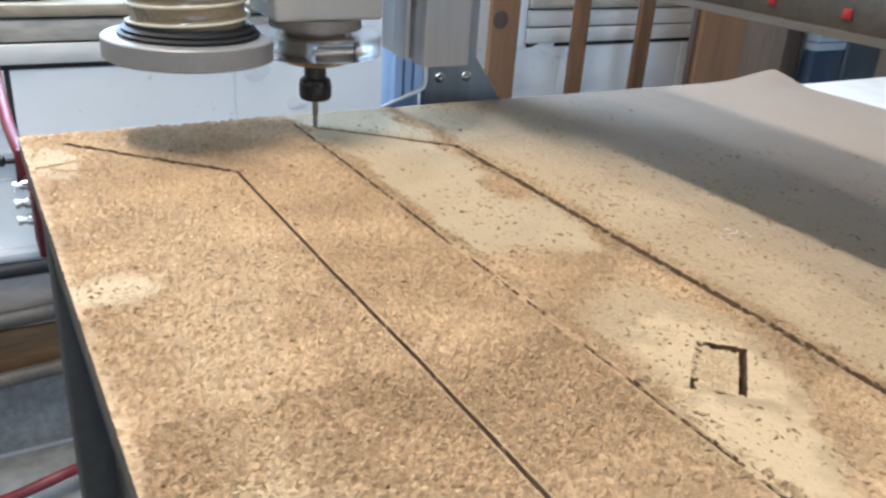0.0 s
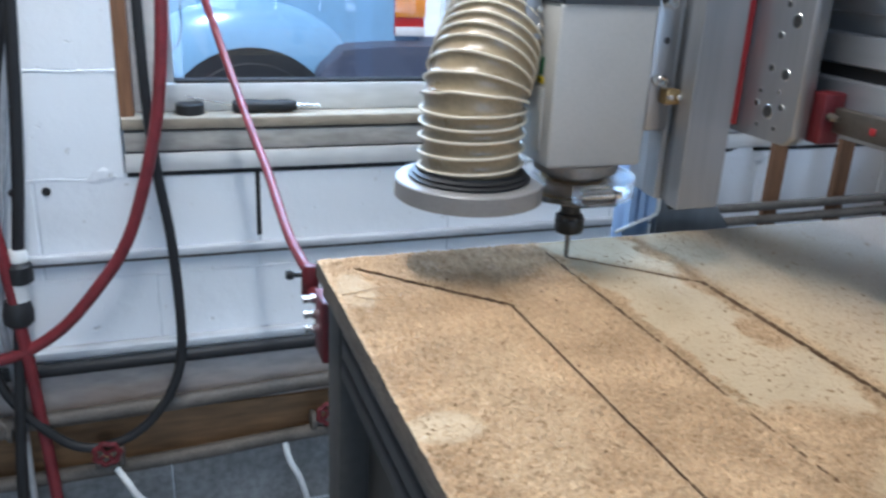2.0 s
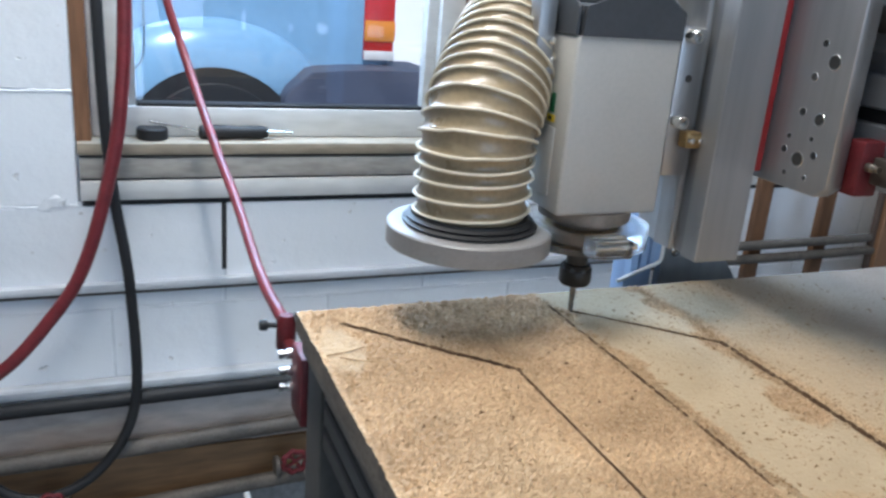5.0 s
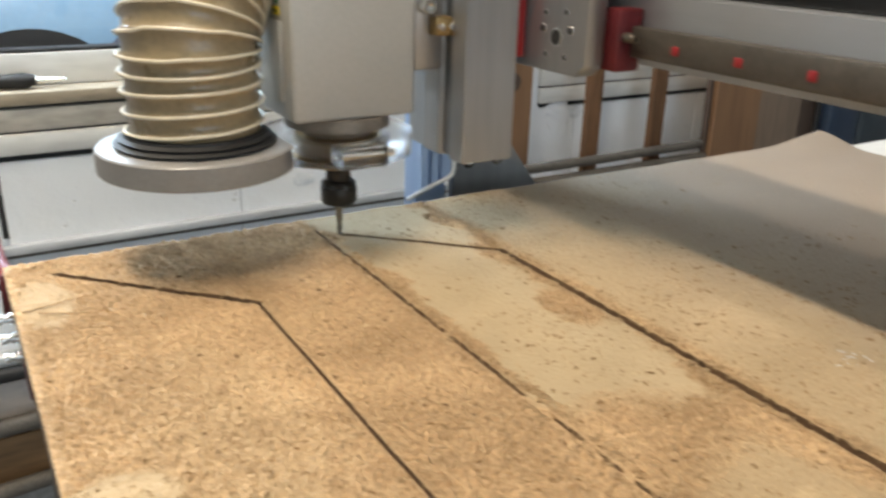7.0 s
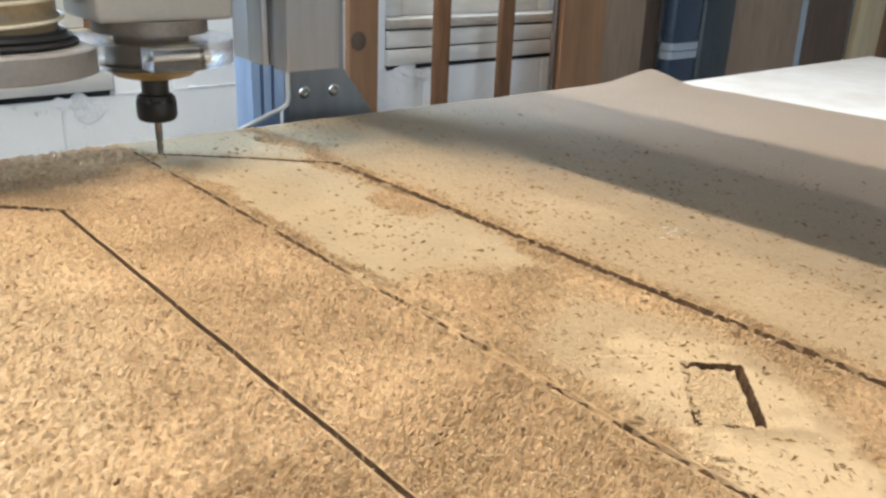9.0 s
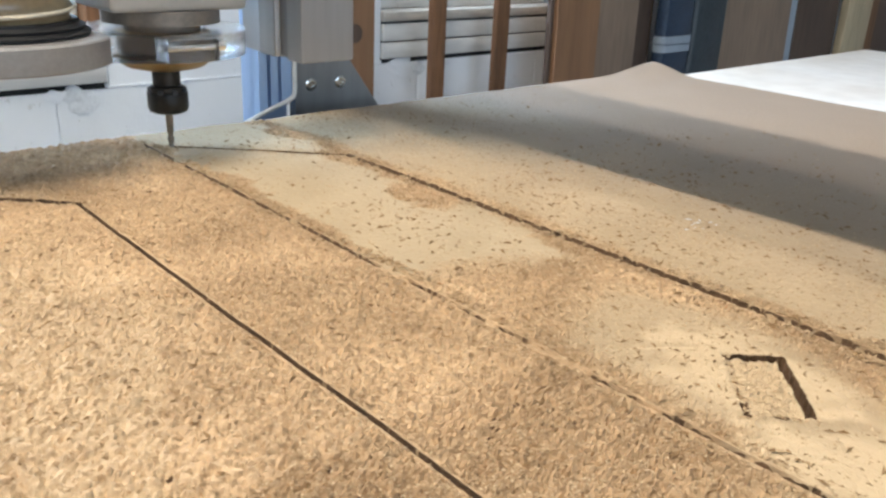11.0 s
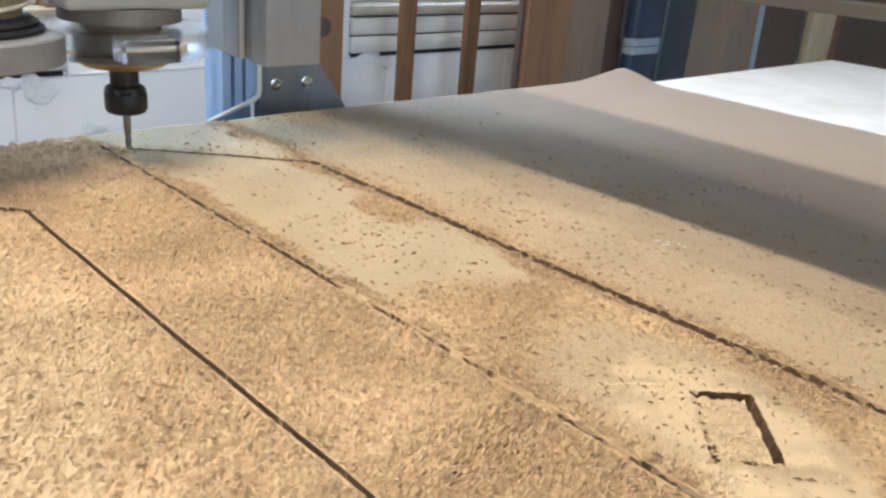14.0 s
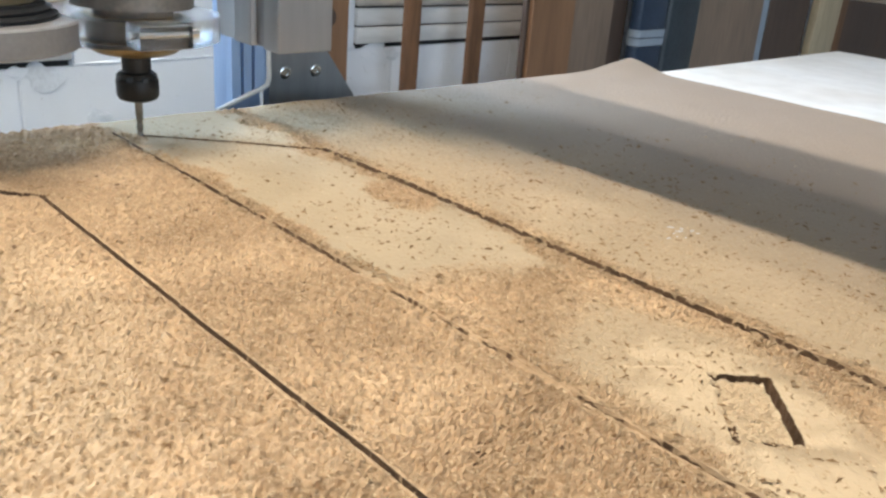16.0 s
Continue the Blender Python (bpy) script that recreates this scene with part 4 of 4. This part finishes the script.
valve(-0.636, 0.318, PIPE_GREY, "old grey gate valve on the wall pipe")
valve(-0.444, 0.232, RED_PAINT, "red handwheel valve on the wall pipe")
valve(-0.012, 0.252, RED_PAINT, "red handwheel valve on the wall pipe")
pipe("cable", [(-0.43, 0.82, 0.235), (-0.41, 0.8, 0.21), (-0.39, 0.8, 0.17), (-0.33, 0.82, 0.1), (-0.3, 0.82, 0.006)], 0.0065, WHITE_PLASTIC, "white plastic cable hanging to the floor", "cable")
pipe("cable", [(-0.098, 0.85, 0.216), (-0.092, 0.82, 0.19), (-0.07, 0.81, 0.14), (-0.04, 0.82, 0.006)], 0.0065, WHITE_PLASTIC, "white plastic cable hanging to the floor", "cable")

# ---- hanging hoses and cables ----
pipe("air_hose", [(-0.63, 0.88, 2.3), (-0.625, 0.85, 1.5), (-0.622, 0.85, 1.16), (-0.602, 0.85, 0.88), (-0.569, 0.85, 0.557), (-0.548, 0.85, 0.221), (-0.54, 0.84, 0.012)], 0.0112, RED_HOSE, "dull red rubber air hose hanging on the wall", "hose")
pipe("air_hose", [(-0.27, 0.88, 2.3), (-0.28, 0.85, 1.5), (-0.286, 0.85, 1.168), (-0.297, 0.85, 1.0), (-0.319, 0.85, 0.872), (-0.37, 0.85, 0.705), (-0.436, 0.85, 0.603), (-0.51, 0.85, 0.525),
                  (-0.595, 0.85, 0.484), (-0.68, 0.85, 0.487), (-0.76, 0.85, 0.53), (-0.86, 0.86, 0.7), (-0.92, 0.88, 1.1), (-0.93, 0.89, 2.3)], 0.0112, RED_HOSE, "dull red rubber air hose hanging in a loop", "hose")
pipe("air_hose", [(-0.31, 0.90, 1.75), (-0.265, 0.895, 1.35), (-0.228, 0.88, 1.168), (-0.195, 0.83, 1.046), (-0.171, 0.69, 0.948), (-0.161, 0.55, 0.902), (-0.161, 0.36, 0.866), (-0.158, 0.265, 0.858), (-0.154, 0.243, 0.852)], 0.0068, RED_HOSE, "dull red rubber air hose running to the machine", "hose")
pipe("cable", [(-0.51, 0.89, 2.3), (-0.52, 0.875, 1.5), (-0.527, 0.87, 1.161), (-0.559, 0.87, 0.974), (-0.598, 0.87, 0.772), (-0.62, 0.87, 0.666), (-0.632, 0.868, 0.531), (-0.605, 0.85, 0.408), (-0.511, 0.838, 0.295),
               (-0.425, 0.838, 0.283), (-0.345, 0.845, 0.337), (-0.295, 0.86, 0.447), (-0.297, 0.87, 0.666), (-0.319, 0.87, 0.867), (-0.328, 0.868, 1.166), (-0.335, 0.88, 2.3)], 0.0092, RUBBER, "black cable hanging in a deep loop", "cable")
pipe("cable", [(-0.56, 0.89, 2.3), (-0.535, 0.88, 1.4), (-0.535, 0.878, 1.1), (-0.556, 0.876, 0.9), (-0.588, 0.876, 0.7), (-0.60, 0.874, 0.55), (-0.59, 0.87, 0.4), (-0.585, 0.84, 0.2), (-0.58, 0.84, 0.01)], 0.0075, GREY_CABLE, "dark grey cable hanging on the wall", "cable")
plugged = thing("extension_cable", (-0.565, 0.86, 0.5), "black power cable with a plug joint", "cable")
part("upper_cable", tube(bmesh.new(), glide([(-0.50, 0.89, 2.3), (-0.51, 0.866, 1.4), (-0.516, 0.86, 1.162), (-0.536, 0.86, 0.874), (-0.556, 0.86, 0.69)], 0.015), 0.0105, 14), RUBBER, plugged)
part("cable_gland", lathe(bmesh.new(), [(0.013, 0), (0.016, 0.004), (0.016, 0.02), (0.012, 0.026)], (-0.558, 0.86, 0.664), n=18), WHITE_PLASTIC, plugged, "pale plug collar")
part("plug", lathe(bmesh.new(), [(0.021, 0), (0.0235, 0.003), (0.0235, 0.032), (0.019, 0.036), (0.016, 0.038)], (-0.560, 0.86, 0.627), n=24), RUBBER, plugged, "black plug")
part("sleeve", lathe(bmesh.new(), [(0.0195, 0), (0.0195, 0.034)], (-0.566, 0.86, 0.593), n=24), WHITE_PLASTIC, plugged, "white plug sleeve")
part("socket", lathe(bmesh.new(), [(0.014, 0), (0.026, 0.012), (0.0265, 0.03), (0.022, 0.052), (0.02, 0.054)], (-0.570, 0.86, 0.5385), n=24), RUBBER, plugged, "black socket")
part("lower_cable", tube(bmesh.new(), glide([(-0.571, 0.86, 0.542), (-0.58, 0.85, 0.45), (-0.595, 0.83, 0.28), (-0.602, 0.83, 0.15), (-0.6, 0.83, 0.012)], 0.015), 0.0105, 14), RUBBER, plugged)
flex = thing("flexible_conduit", (-0.558, 0.852, 1.05), "ribbed grey conduit with a brass end fitting", "conduit")
line = glide([(-0.558, 0.845, 1.052), (-0.60, 0.845, 0.995), (-0.632, 0.845, 0.948), (-0.696, 0.845, 0.851), (-0.80, 0.85, 0.68), (-0.9, 0.86, 0.5)], 0.0022)
part("conduit", tube(bmesh.new(), line, lambda i: 0.0072 + 0.0012 * (i % 4 < 2), 12), GREY_CABLE, flex)
part("fitting", lathe(bmesh.new(), [(0.011, 0), (0.0135, 0.004), (0.0135, 0.022), (0.011, 0.026), (0.011, 0.046)], (-0.557, 0.845, 1.048), n=20), BRASS, flex, "dull brass fitting")
part("feed_cable", tube(bmesh.new(), glide([(-0.556, 0.845, 1.09), (-0.562, 0.85, 1.16), (-0.575, 0.87, 1.4), (-0.58, 0.89, 2.3)], 0.02), 0.0118, 14), RUBBER, flex, "black feed cable")
pipe("air_hose", [(-0.42, 0.80, 0.012), (-0.33, 0.77, 0.014), (-0.25, 0.75, 0.03), (-0.18, 0.75, 0.045), (-0.13, 0.76, 0.05), (-0.08, 0.80, 0.03), (-0.03, 0.86, 0.012)], 0.0112, RED_HOSE, "dull red rubber air hose lying on the floor", "hose")
pipe("cord", [(-0.72, 0.52, 0.78), (-0.657, 0.5, 0.605), (-0.602, 0.5, 0.459), (-0.55, 0.5, 0.3), (-0.5, 0.5, 0.012)], 0.0032, RED_PLASTIC, "thin bright red cord", "cord")
for bx in (-0.507, -0.561):
    solid("wall_anchor", lathe(bmesh.new(), [(0.008, 0), (0.008, 0.003), (0.0045, 0.004)], (bx, WALL - 0.0005, 0.774), (0, -1, 0), 16), BLACK_STEEL, "small dark anchor in the block wall", "anchor")

# ---- air fitting at the corner of the bed ----
fit_ = thing("air_manifold", (-0.155, 0.2, 0.775), "worn red air manifold bolted to the bed corner", "air fitting")
part("plate", boxed(-0.157, -0.143, 0.1505, 0.196, 0.776, 0.852, 0.003), RED_PAINT, fit_)
part("valve_body", lathe(bmesh.new(), [(0.0085, 0), (0.0105, 0.003), (0.0105, 0.034), (0.008, 0.04)], (-0.154, 0.24, 0.822), (0.03, 0.05, 1), 18), RED_PAINT, fit_)
part("link_pipe", rod(bmesh.new(), (-0.153, 0.238, 0.832), (-0.15, 0.19, 0.835), 0.0065, 14), RED_PAINT, fit_)
part("knob", lathe(bmesh.new(), [(0.003, 0), (0.003, 0.010), (0.006, 0.012), (0.006, 0.018), (0.0045, 0.020)], (-0.162, 0.243, 0.85), (-1, 0.1, 0.05), 16), RUBBER, fit_, "black knob")
part("elbow", lathe(bmesh.new(), [(0.006, 0), (0.007, 0.002), (0.007, 0.012), (0.005, 0.016)], (-0.146, 0.238, 0.858), (1, 0, 0.15), 16), CHROME, fit_, "bright elbow fitting")
for by, bz in ((0.194, 0.839), (0.19, 0.822), (0.187, 0.805)):
    part("fitting", lathe(bmesh.new(), [(0.0055, 0), (0.0055, 0.005), (0.0035, 0.006), (0.0035, 0.009), (0.0048, 0.010), (0.0048, 0.014)], (-0.1568, by, bz), (-1, 0, 0), 16), CHROME, fit_, "bright push fitting")

# ---- tools on the sill ----
driver = thing("screwdriver", (-0.08, 0.945, 0.906), "black handled screwdriver lying on the dusty sill", "screwdriver")
part("handle", lathe(bmesh.new(), [(0.008, 0), (0.0125, 0.004), (0.0135, 0.03), (0.011, 0.07), (0.0125, 0.105), (0.009, 0.122)], (-0.169, 0.945, 0.9195), (1, 0, 0), 16), RUBBER, driver)
part("shank", lathe(bmesh.new(), [(0.006, 0), (0.006, 0.012), (0.0045, 0.014), (0.0045, 0.03), (0.003, 0.032), (0.003, 0.046)], (-0.047, 0.945, 0.9185), (1, 0, 0), 14), CHROME, driver, "bright steel shank")
part("rear_rod", rod(bmesh.new(), (-0.252, 0.95, 0.937), (-0.168, 0.945, 0.922), 0.0022, 8), CHROME, driver, "thin steel rod")
solid("round_cap", lathe(bmesh.new(), [(0.024, 0), (0.0265, 0.002), (0.0265, 0.018), (0.024, 0.0205), (0.02, 0.0205)], (-0.247, 0.95, 0.9062), n=32), RUBBER, "flat black round cap on the sill", "cap")

# ---- shavings on the board ----
for sx, sy, a in ((-0.140, 0.062, 0.2), (-0.132, 0.045, -0.5)):
    pts = [(sx + d * math.cos(a) - 0.3 * d * d * 20 * math.sin(a), sy + d * math.sin(a) + 0.3 * d * d * 20 * math.cos(a), TOP + 0.0012 + 0.02 * d) for d in (-0.016, -0.006, 0.004, 0.014, 0.021)]
    solid("wood_shaving", tube(bmesh.new(), glide(pts, 0.003), 0.0007, 6), CHIP, "thin curled brown shaving on the board", "wood shaving")

# ---- rack and stored sheets beyond the bed ----
for x0, x1 in ((0.800, 0.872), (1.027, 1.067), (1.222, 1.263)):
    solid("rack_upright", boxed(x0, x1, 0.825, 0.842, 0.0, 2.2, 0.003), UPRIGHT if x0 > 1 else ORANGE_BOARD, "brown wooden rack upright in front of the wall", "rack upright", "rack uprights")
solid("wood_knot", lathe(bmesh.new(), [(0.019, 0), (0.015, 0.0008), (0.004, 0.0012)], (0.822, 0.8249, 0.877), (0, -1, 0), 20), DARK_BOARD, "dark round knot in the rack upright", "wood knot")
for z, y in ((0.694, 0.806), (0.664, 0.800)):
    pipe("rack_rail", [(0.72, y, z), (1.1, y, z), (1.47, y, z + 0.004)], 0.0105, PIPE_GREY, "horizontal grey pipe across the rack", "rail")


def sheet(name, x0, x1, y, lean, h, material, label, thick=0.016, category="board"):
    """A sheet standing on the floor and leaning back by that many metres."""
    bm = boxed(x0, x1, -thick, 0, 0, h, 0.002, 1)
    for v in bm.verts:
        v.co.y += y + lean * v.co.z / h
    return solid(name, bm, material, label, category, "stored sheets" if category == "board" else "")


def rounded(x0, x1, y0, y1, r):
    """A plan outline with rounded corners."""
    out = []
    for cx, cy, a0 in ((x1 - r, y1 - r, 0), (x0 + r, y1 - r, 90), (x0 + r, y0 + r, 180), (x1 - r, y0 + r, 270)):
        out += [(cx + r * math.cos(radians(a0 + a)), cy + r * math.sin(radians(a0 + a))) for a in (0, 22.5, 45, 67.5, 90)]
    return out


sheet("plywood_sheet", 1.385, 1.545, 0.79, 0.03, 2.1, ORANGE_BOARD, "orange-brown plywood sheet leaning on the wall")
sheet("stored_sheet", 1.374, 1.384, 0.80, 0.03, 2.1, DARK_BOARD, "dark narrow strip beside the plywood sheet")
sheet("stored_sheet", 1.55, 1.72, 0.80, 0.03, 2.0, DULL_BOARD, "dull brown sheet leaning on the wall")
sheet("stored_sheet", 1.723, 1.80, 0.81, 0.03, 1.9, DARK_BOARD, "dark brown sheet leaning on the wall")
wrapped = thing("wrapped_bundle", (1.85, 0.77, 0.0), "bundle in dark blue plastic with a pale band", "wrapped bundle")
bm = prism(bmesh.new(), rounded(1.782, 1.92, 0.75, 0.79, 0.018), Matrix(), 1.7)
for v in bm.verts:
    v.co += Vector((0.004 * math.sin(v.co.z * 9), 0.003 * math.sin(v.co.x * 60), 0))
part("wrap", bm, BLUE_WRAP, wrapped)
for z0, z1 in ((0.79, 0.81), (0.8125, 0.832)):
    part("band", prism(bmesh.new(), rounded(1.780, 1.9185, 0.747, 0.792, 0.018), Matrix.Translation((0, 0, z0)), z1 - z0), BAND, wrapped, "pale plastic band")
solid("plastic_roll", prism(bmesh.new(), rounded(1.926, 2.10, 0.755, 0.81, 0.025), Matrix(), 1.75), TEAL_WRAP, "tall roll in dark teal plastic", "plastic roll")
sheet("stored_sheet", 2.15, 2.56, 0.79, 0.06, 2.0, DULL_BOARD, "dull brown sheet leaning on the wall")
sheet("stored_sheet", 2.566, 2.61, 0.80, 0.05, 2.0, BAND, "pale grey strip between the stored sheets")
sheet("stored_sheet", 2.615, 2.92, 0.80, 0.05, 2.1, DARK_BOARD, "dark brown sheet leaning on the wall")
solid("post", boxed(2.935, 3.13, 0.775, 0.805, 0.0, 2.7, 0.004), PALE_POST, "pale bare wooden post", "post")
sheet("stored_sheet", 3.16, 3.25, 0.80, 0.04, 2.1, UPRIGHT, "brown plank leaning on the wall")
sheet("stored_sheet", 3.26, 4.2, 0.82, 0.05, 2.1, DARK_BOARD, "dark brown sheet leaning on the wall")

# ---- pickup parked outside the window ----
truck = thing("pickup_truck", (-0.6, 4.4, -0.12), "pale blue pickup parked outside the window", "pickup truck")
bm = bmesh.new()
prism(bm, [(-4.2, 0.42), (-4.2, 0.95), (-3.6, 1.05), (-2.9, 1.1), (-2.4, 1.62), (-1.3, 1.65), (-1.1, 1.2), (1.1, 1.2), (1.125, 0.5), (0.9, 0.42)],
      Matrix(((1, 0, 0, 0), (0, 0, -1, 5.4), (0, 1, 0, 0), (0, 0, 0, 1))), 1.64)
bmesh.ops.bevel(bm, geom=list(bm.edges), offset=0.03, segments=3, affect="EDGES")
body = part("body", bm, CAR_BLUE, truck)
for cx in (0.18, -2.95):
    bm = bmesh.new()
    bmesh.ops.create_uvsphere(bm, u_segments=40, v_segments=24, radius=1.0)
    bmesh.ops.bisect_plane(bm, geom=list(bm.verts) + list(bm.edges) + list(bm.faces), plane_co=(0, 0, -0.05), plane_no=(0, 0, -1), clear_outer=True)
    bmesh.ops.transform(bm, matrix=Matrix.Translation((cx, 3.78, 0.57)) @ Matrix.Diagonal((0.56, 0.19, 0.36, 1)), verts=bm.verts)
    part("fender", bm, CAR_BLUE, truck, "rounded pale blue fender")
    w = part("wheel", lathe(bmesh.new(), [(0.2, 0), (0.36, 0.0), (0.385, 0.03), (0.385, 0.16), (0.36, 0.19), (0.2, 0.19)], (cx, 3.76, 0.265), (0, -1, 0), 40), RUBBER, truck, "black tyre")
    part("rim", lathe(bmesh.new(), [(0.21, 0), (0.2, 0.02), (0.1, 0.012), (0.06, 0.03)], (cx, 3.568, 0.265), (0, -1, 0), 32), ALU, w, "steel rim")
    part("wheel_arch", lathe(bmesh.new(), [(0.44, 0), (0.445, 0.012)], (cx, 3.592, 0.262), (0, -1, 0), 40), RUBBER, truck, "dark wheel arch")
bm = boxed(0.5, 1.33, 3.5, 4.0, 0.46, 0.725, 0.03, 3)
for v in bm.verts:
    v.co.z -= 0.15 * max(0, v.co.z - 0.46) / 0.265 * (1 - min(1, max(0, (v.co.x - 0.5) / 0.1)))
bmesh.ops.subdivide_edges(bm, edges=[e for e in bm.edges if abs(e.verts[0].co.x - e.verts[1].co.x) > 0.5], cuts=6)
for v in bm.verts:
    if 0.6 < v.co.x < 1.3 and v.co.z > 0.6:
        v.co.z = 0.69 + 0.035 * math.sin(1.57 * min(1, (v.co.x - 0.5) / 0.5))
part("bumper", bm, BUMPER, truck, "dark grey rear bumper")
lampp = part("tail_light", boxed(0.965, 1.128, 3.735, 3.80, 0.75, 1.10, 0.008), LAMP_RED, truck, "red and amber tail light")
part("amber_lens", boxed(0.963, 1.130, 3.728, 3.7345, 0.85, 0.955, 0.002), LAMP_AMBER, lampp, "amber lens")
part("white_lens", boxed(0.963, 1.130, 3.728, 3.7345, 0.752, 0.80, 0.002), WHITE_PLASTIC, lampp, "white lens")
pipe("wire", [(-0.27, 1.6, 0.93), (-0.24, 1.62, 0.95), (-0.225, 1.63, 1.0), (-0.22, 1.63, 1.2), (-0.18, 1.62, 1.35), (-0.05, 1.62, 1.3), (0.0, 1.6, 1.16), (0.07, 1.6, 1.13), (0.14, 1.6, 1.17), (0.2, 1.6, 1.5), (0.25, 1.14, 1.8)], 0.0018, RUBBER, "thin black wire hanging outside the window", "wire")

# ---- blocks of the window wall ----
BLOCK_W, BLOCK_H, JOINT = 0.400, 0.1965, 0.0032
shared = {}
openings = [(WIN_L, WIN_R, WIN_B - 0.008, WIN_T), (W2_L, W2_R, WIN_B - 0.008, WIN_T)]


def block_mesh(w, h, base=False):
    key = (round(w, 3), round(h, 3), base)
    if key not in shared:
        bm = boxed(-w / 2, w / 2, 0.0, 0.012, -h / 2, h / 2, 0.0018, 1)
        shared[key] = mesh("block", bm, BASE_BLOCK if base else WHITE_BLOCK)
    return shared[key]


for row in range(-4, 5):
    z0 = 0.794 + row * BLOCK_H
    z1 = z0 + BLOCK_H
    first = -0.128 - 5 * BLOCK_W + (0 if row % 2 else BLOCK_W / 2)
    for col in range(0, 16):
        spans = [(first + col * BLOCK_W, first + (col + 1) * BLOCK_W)]
        for a, b, lo, hi in openings:
            if z0 + 0.05 > lo and z0 < hi:
                spans = [s for x0, x1 in spans for s in ((x0, min(x1, a)), (max(x0, b), x1)) if s[1] - s[0] > 0.03]
        for x0, x1 in spans:
            if x1 > 4.55 or x0 < -2.55:
                continue
            ob = new("block", block_mesh(x1 - x0 - JOINT, BLOCK_H - JOINT, row < -3))
            ob.location = ((x0 + x1) / 2, WALL + 0.0005 * math.sin(17.0 * x0 + 5 * row), (z0 + z1) / 2)
            ob.parent = wall
solid("trim", boxed(-0.133, -0.124, WALL - 0.0015, WALL + 0.002, 0.664, 0.7935), DARK_GAP, "dark open joint between two blocks", "wall joint", kind="structure")

# ragged mortar standing proud along the courses
for z, x0, x1 in ((0.990, -1.3, WIN_L), (1.187, -1.3, WIN_L), (0.794, -1.3, WIN_L), (0.794, WIN_R, W2_L), (0.5975, -1.3, 0.9), (0.990, WIN_R, W2_L)):
    k = int((x1 - x0) / 0.006)
    line = [Vector((x0 + (x1 - x0) * i / k, WALL + 0.0008, z + 0.003 * noise.noise(Vector((i * 0.11, z * 9, 0))))) for i in range(k + 1)]
    solid("mortar_ridge", tube(bmesh.new(), line, lambda i: 0.0022 + 0.0050 * max(0, noise.noise(Vector((i * 0.35, z * 5, 3)))) - 0.0012 * noise.noise(Vector((i * 0.06, z, 8))), 6), WHITE_BLOCK, "ragged painted mortar ridge between block courses", "mortar", "mortar ridges", kind="structure")

# chipped plaster under the second sill
for k, (bx, bz, r) in enumerate(((1.03, 0.785, 0.02), (1.075, 0.779, 0.013), (0.995, 0.788, 0.012), (0.31, 0.778, 0.02), (0.27, 0.785, 0.012), (0.40, 0.70, 0.014), (-0.41, 0.80, 0.014))):
    bm = bmesh.new()
    bmesh.ops.create_icosphere(bm, subdivisions=3, radius=r)
    for v in bm.verts:
        v.co *= 1 + 0.8 * noise.noise(v.co * 70 + Vector((k * 7, 0, 0)))
        v.co.x *= 1.5
        v.co.y *= 0.12
        v.co += Vector((bx, WALL - 0.001, bz))
    solid("plaster_lump", bm, (WHITE_BLOCK, MORTAR)[k % 2], "rough lump of painted plaster on the block wall", "plaster", "plaster lumps", kind="structure")
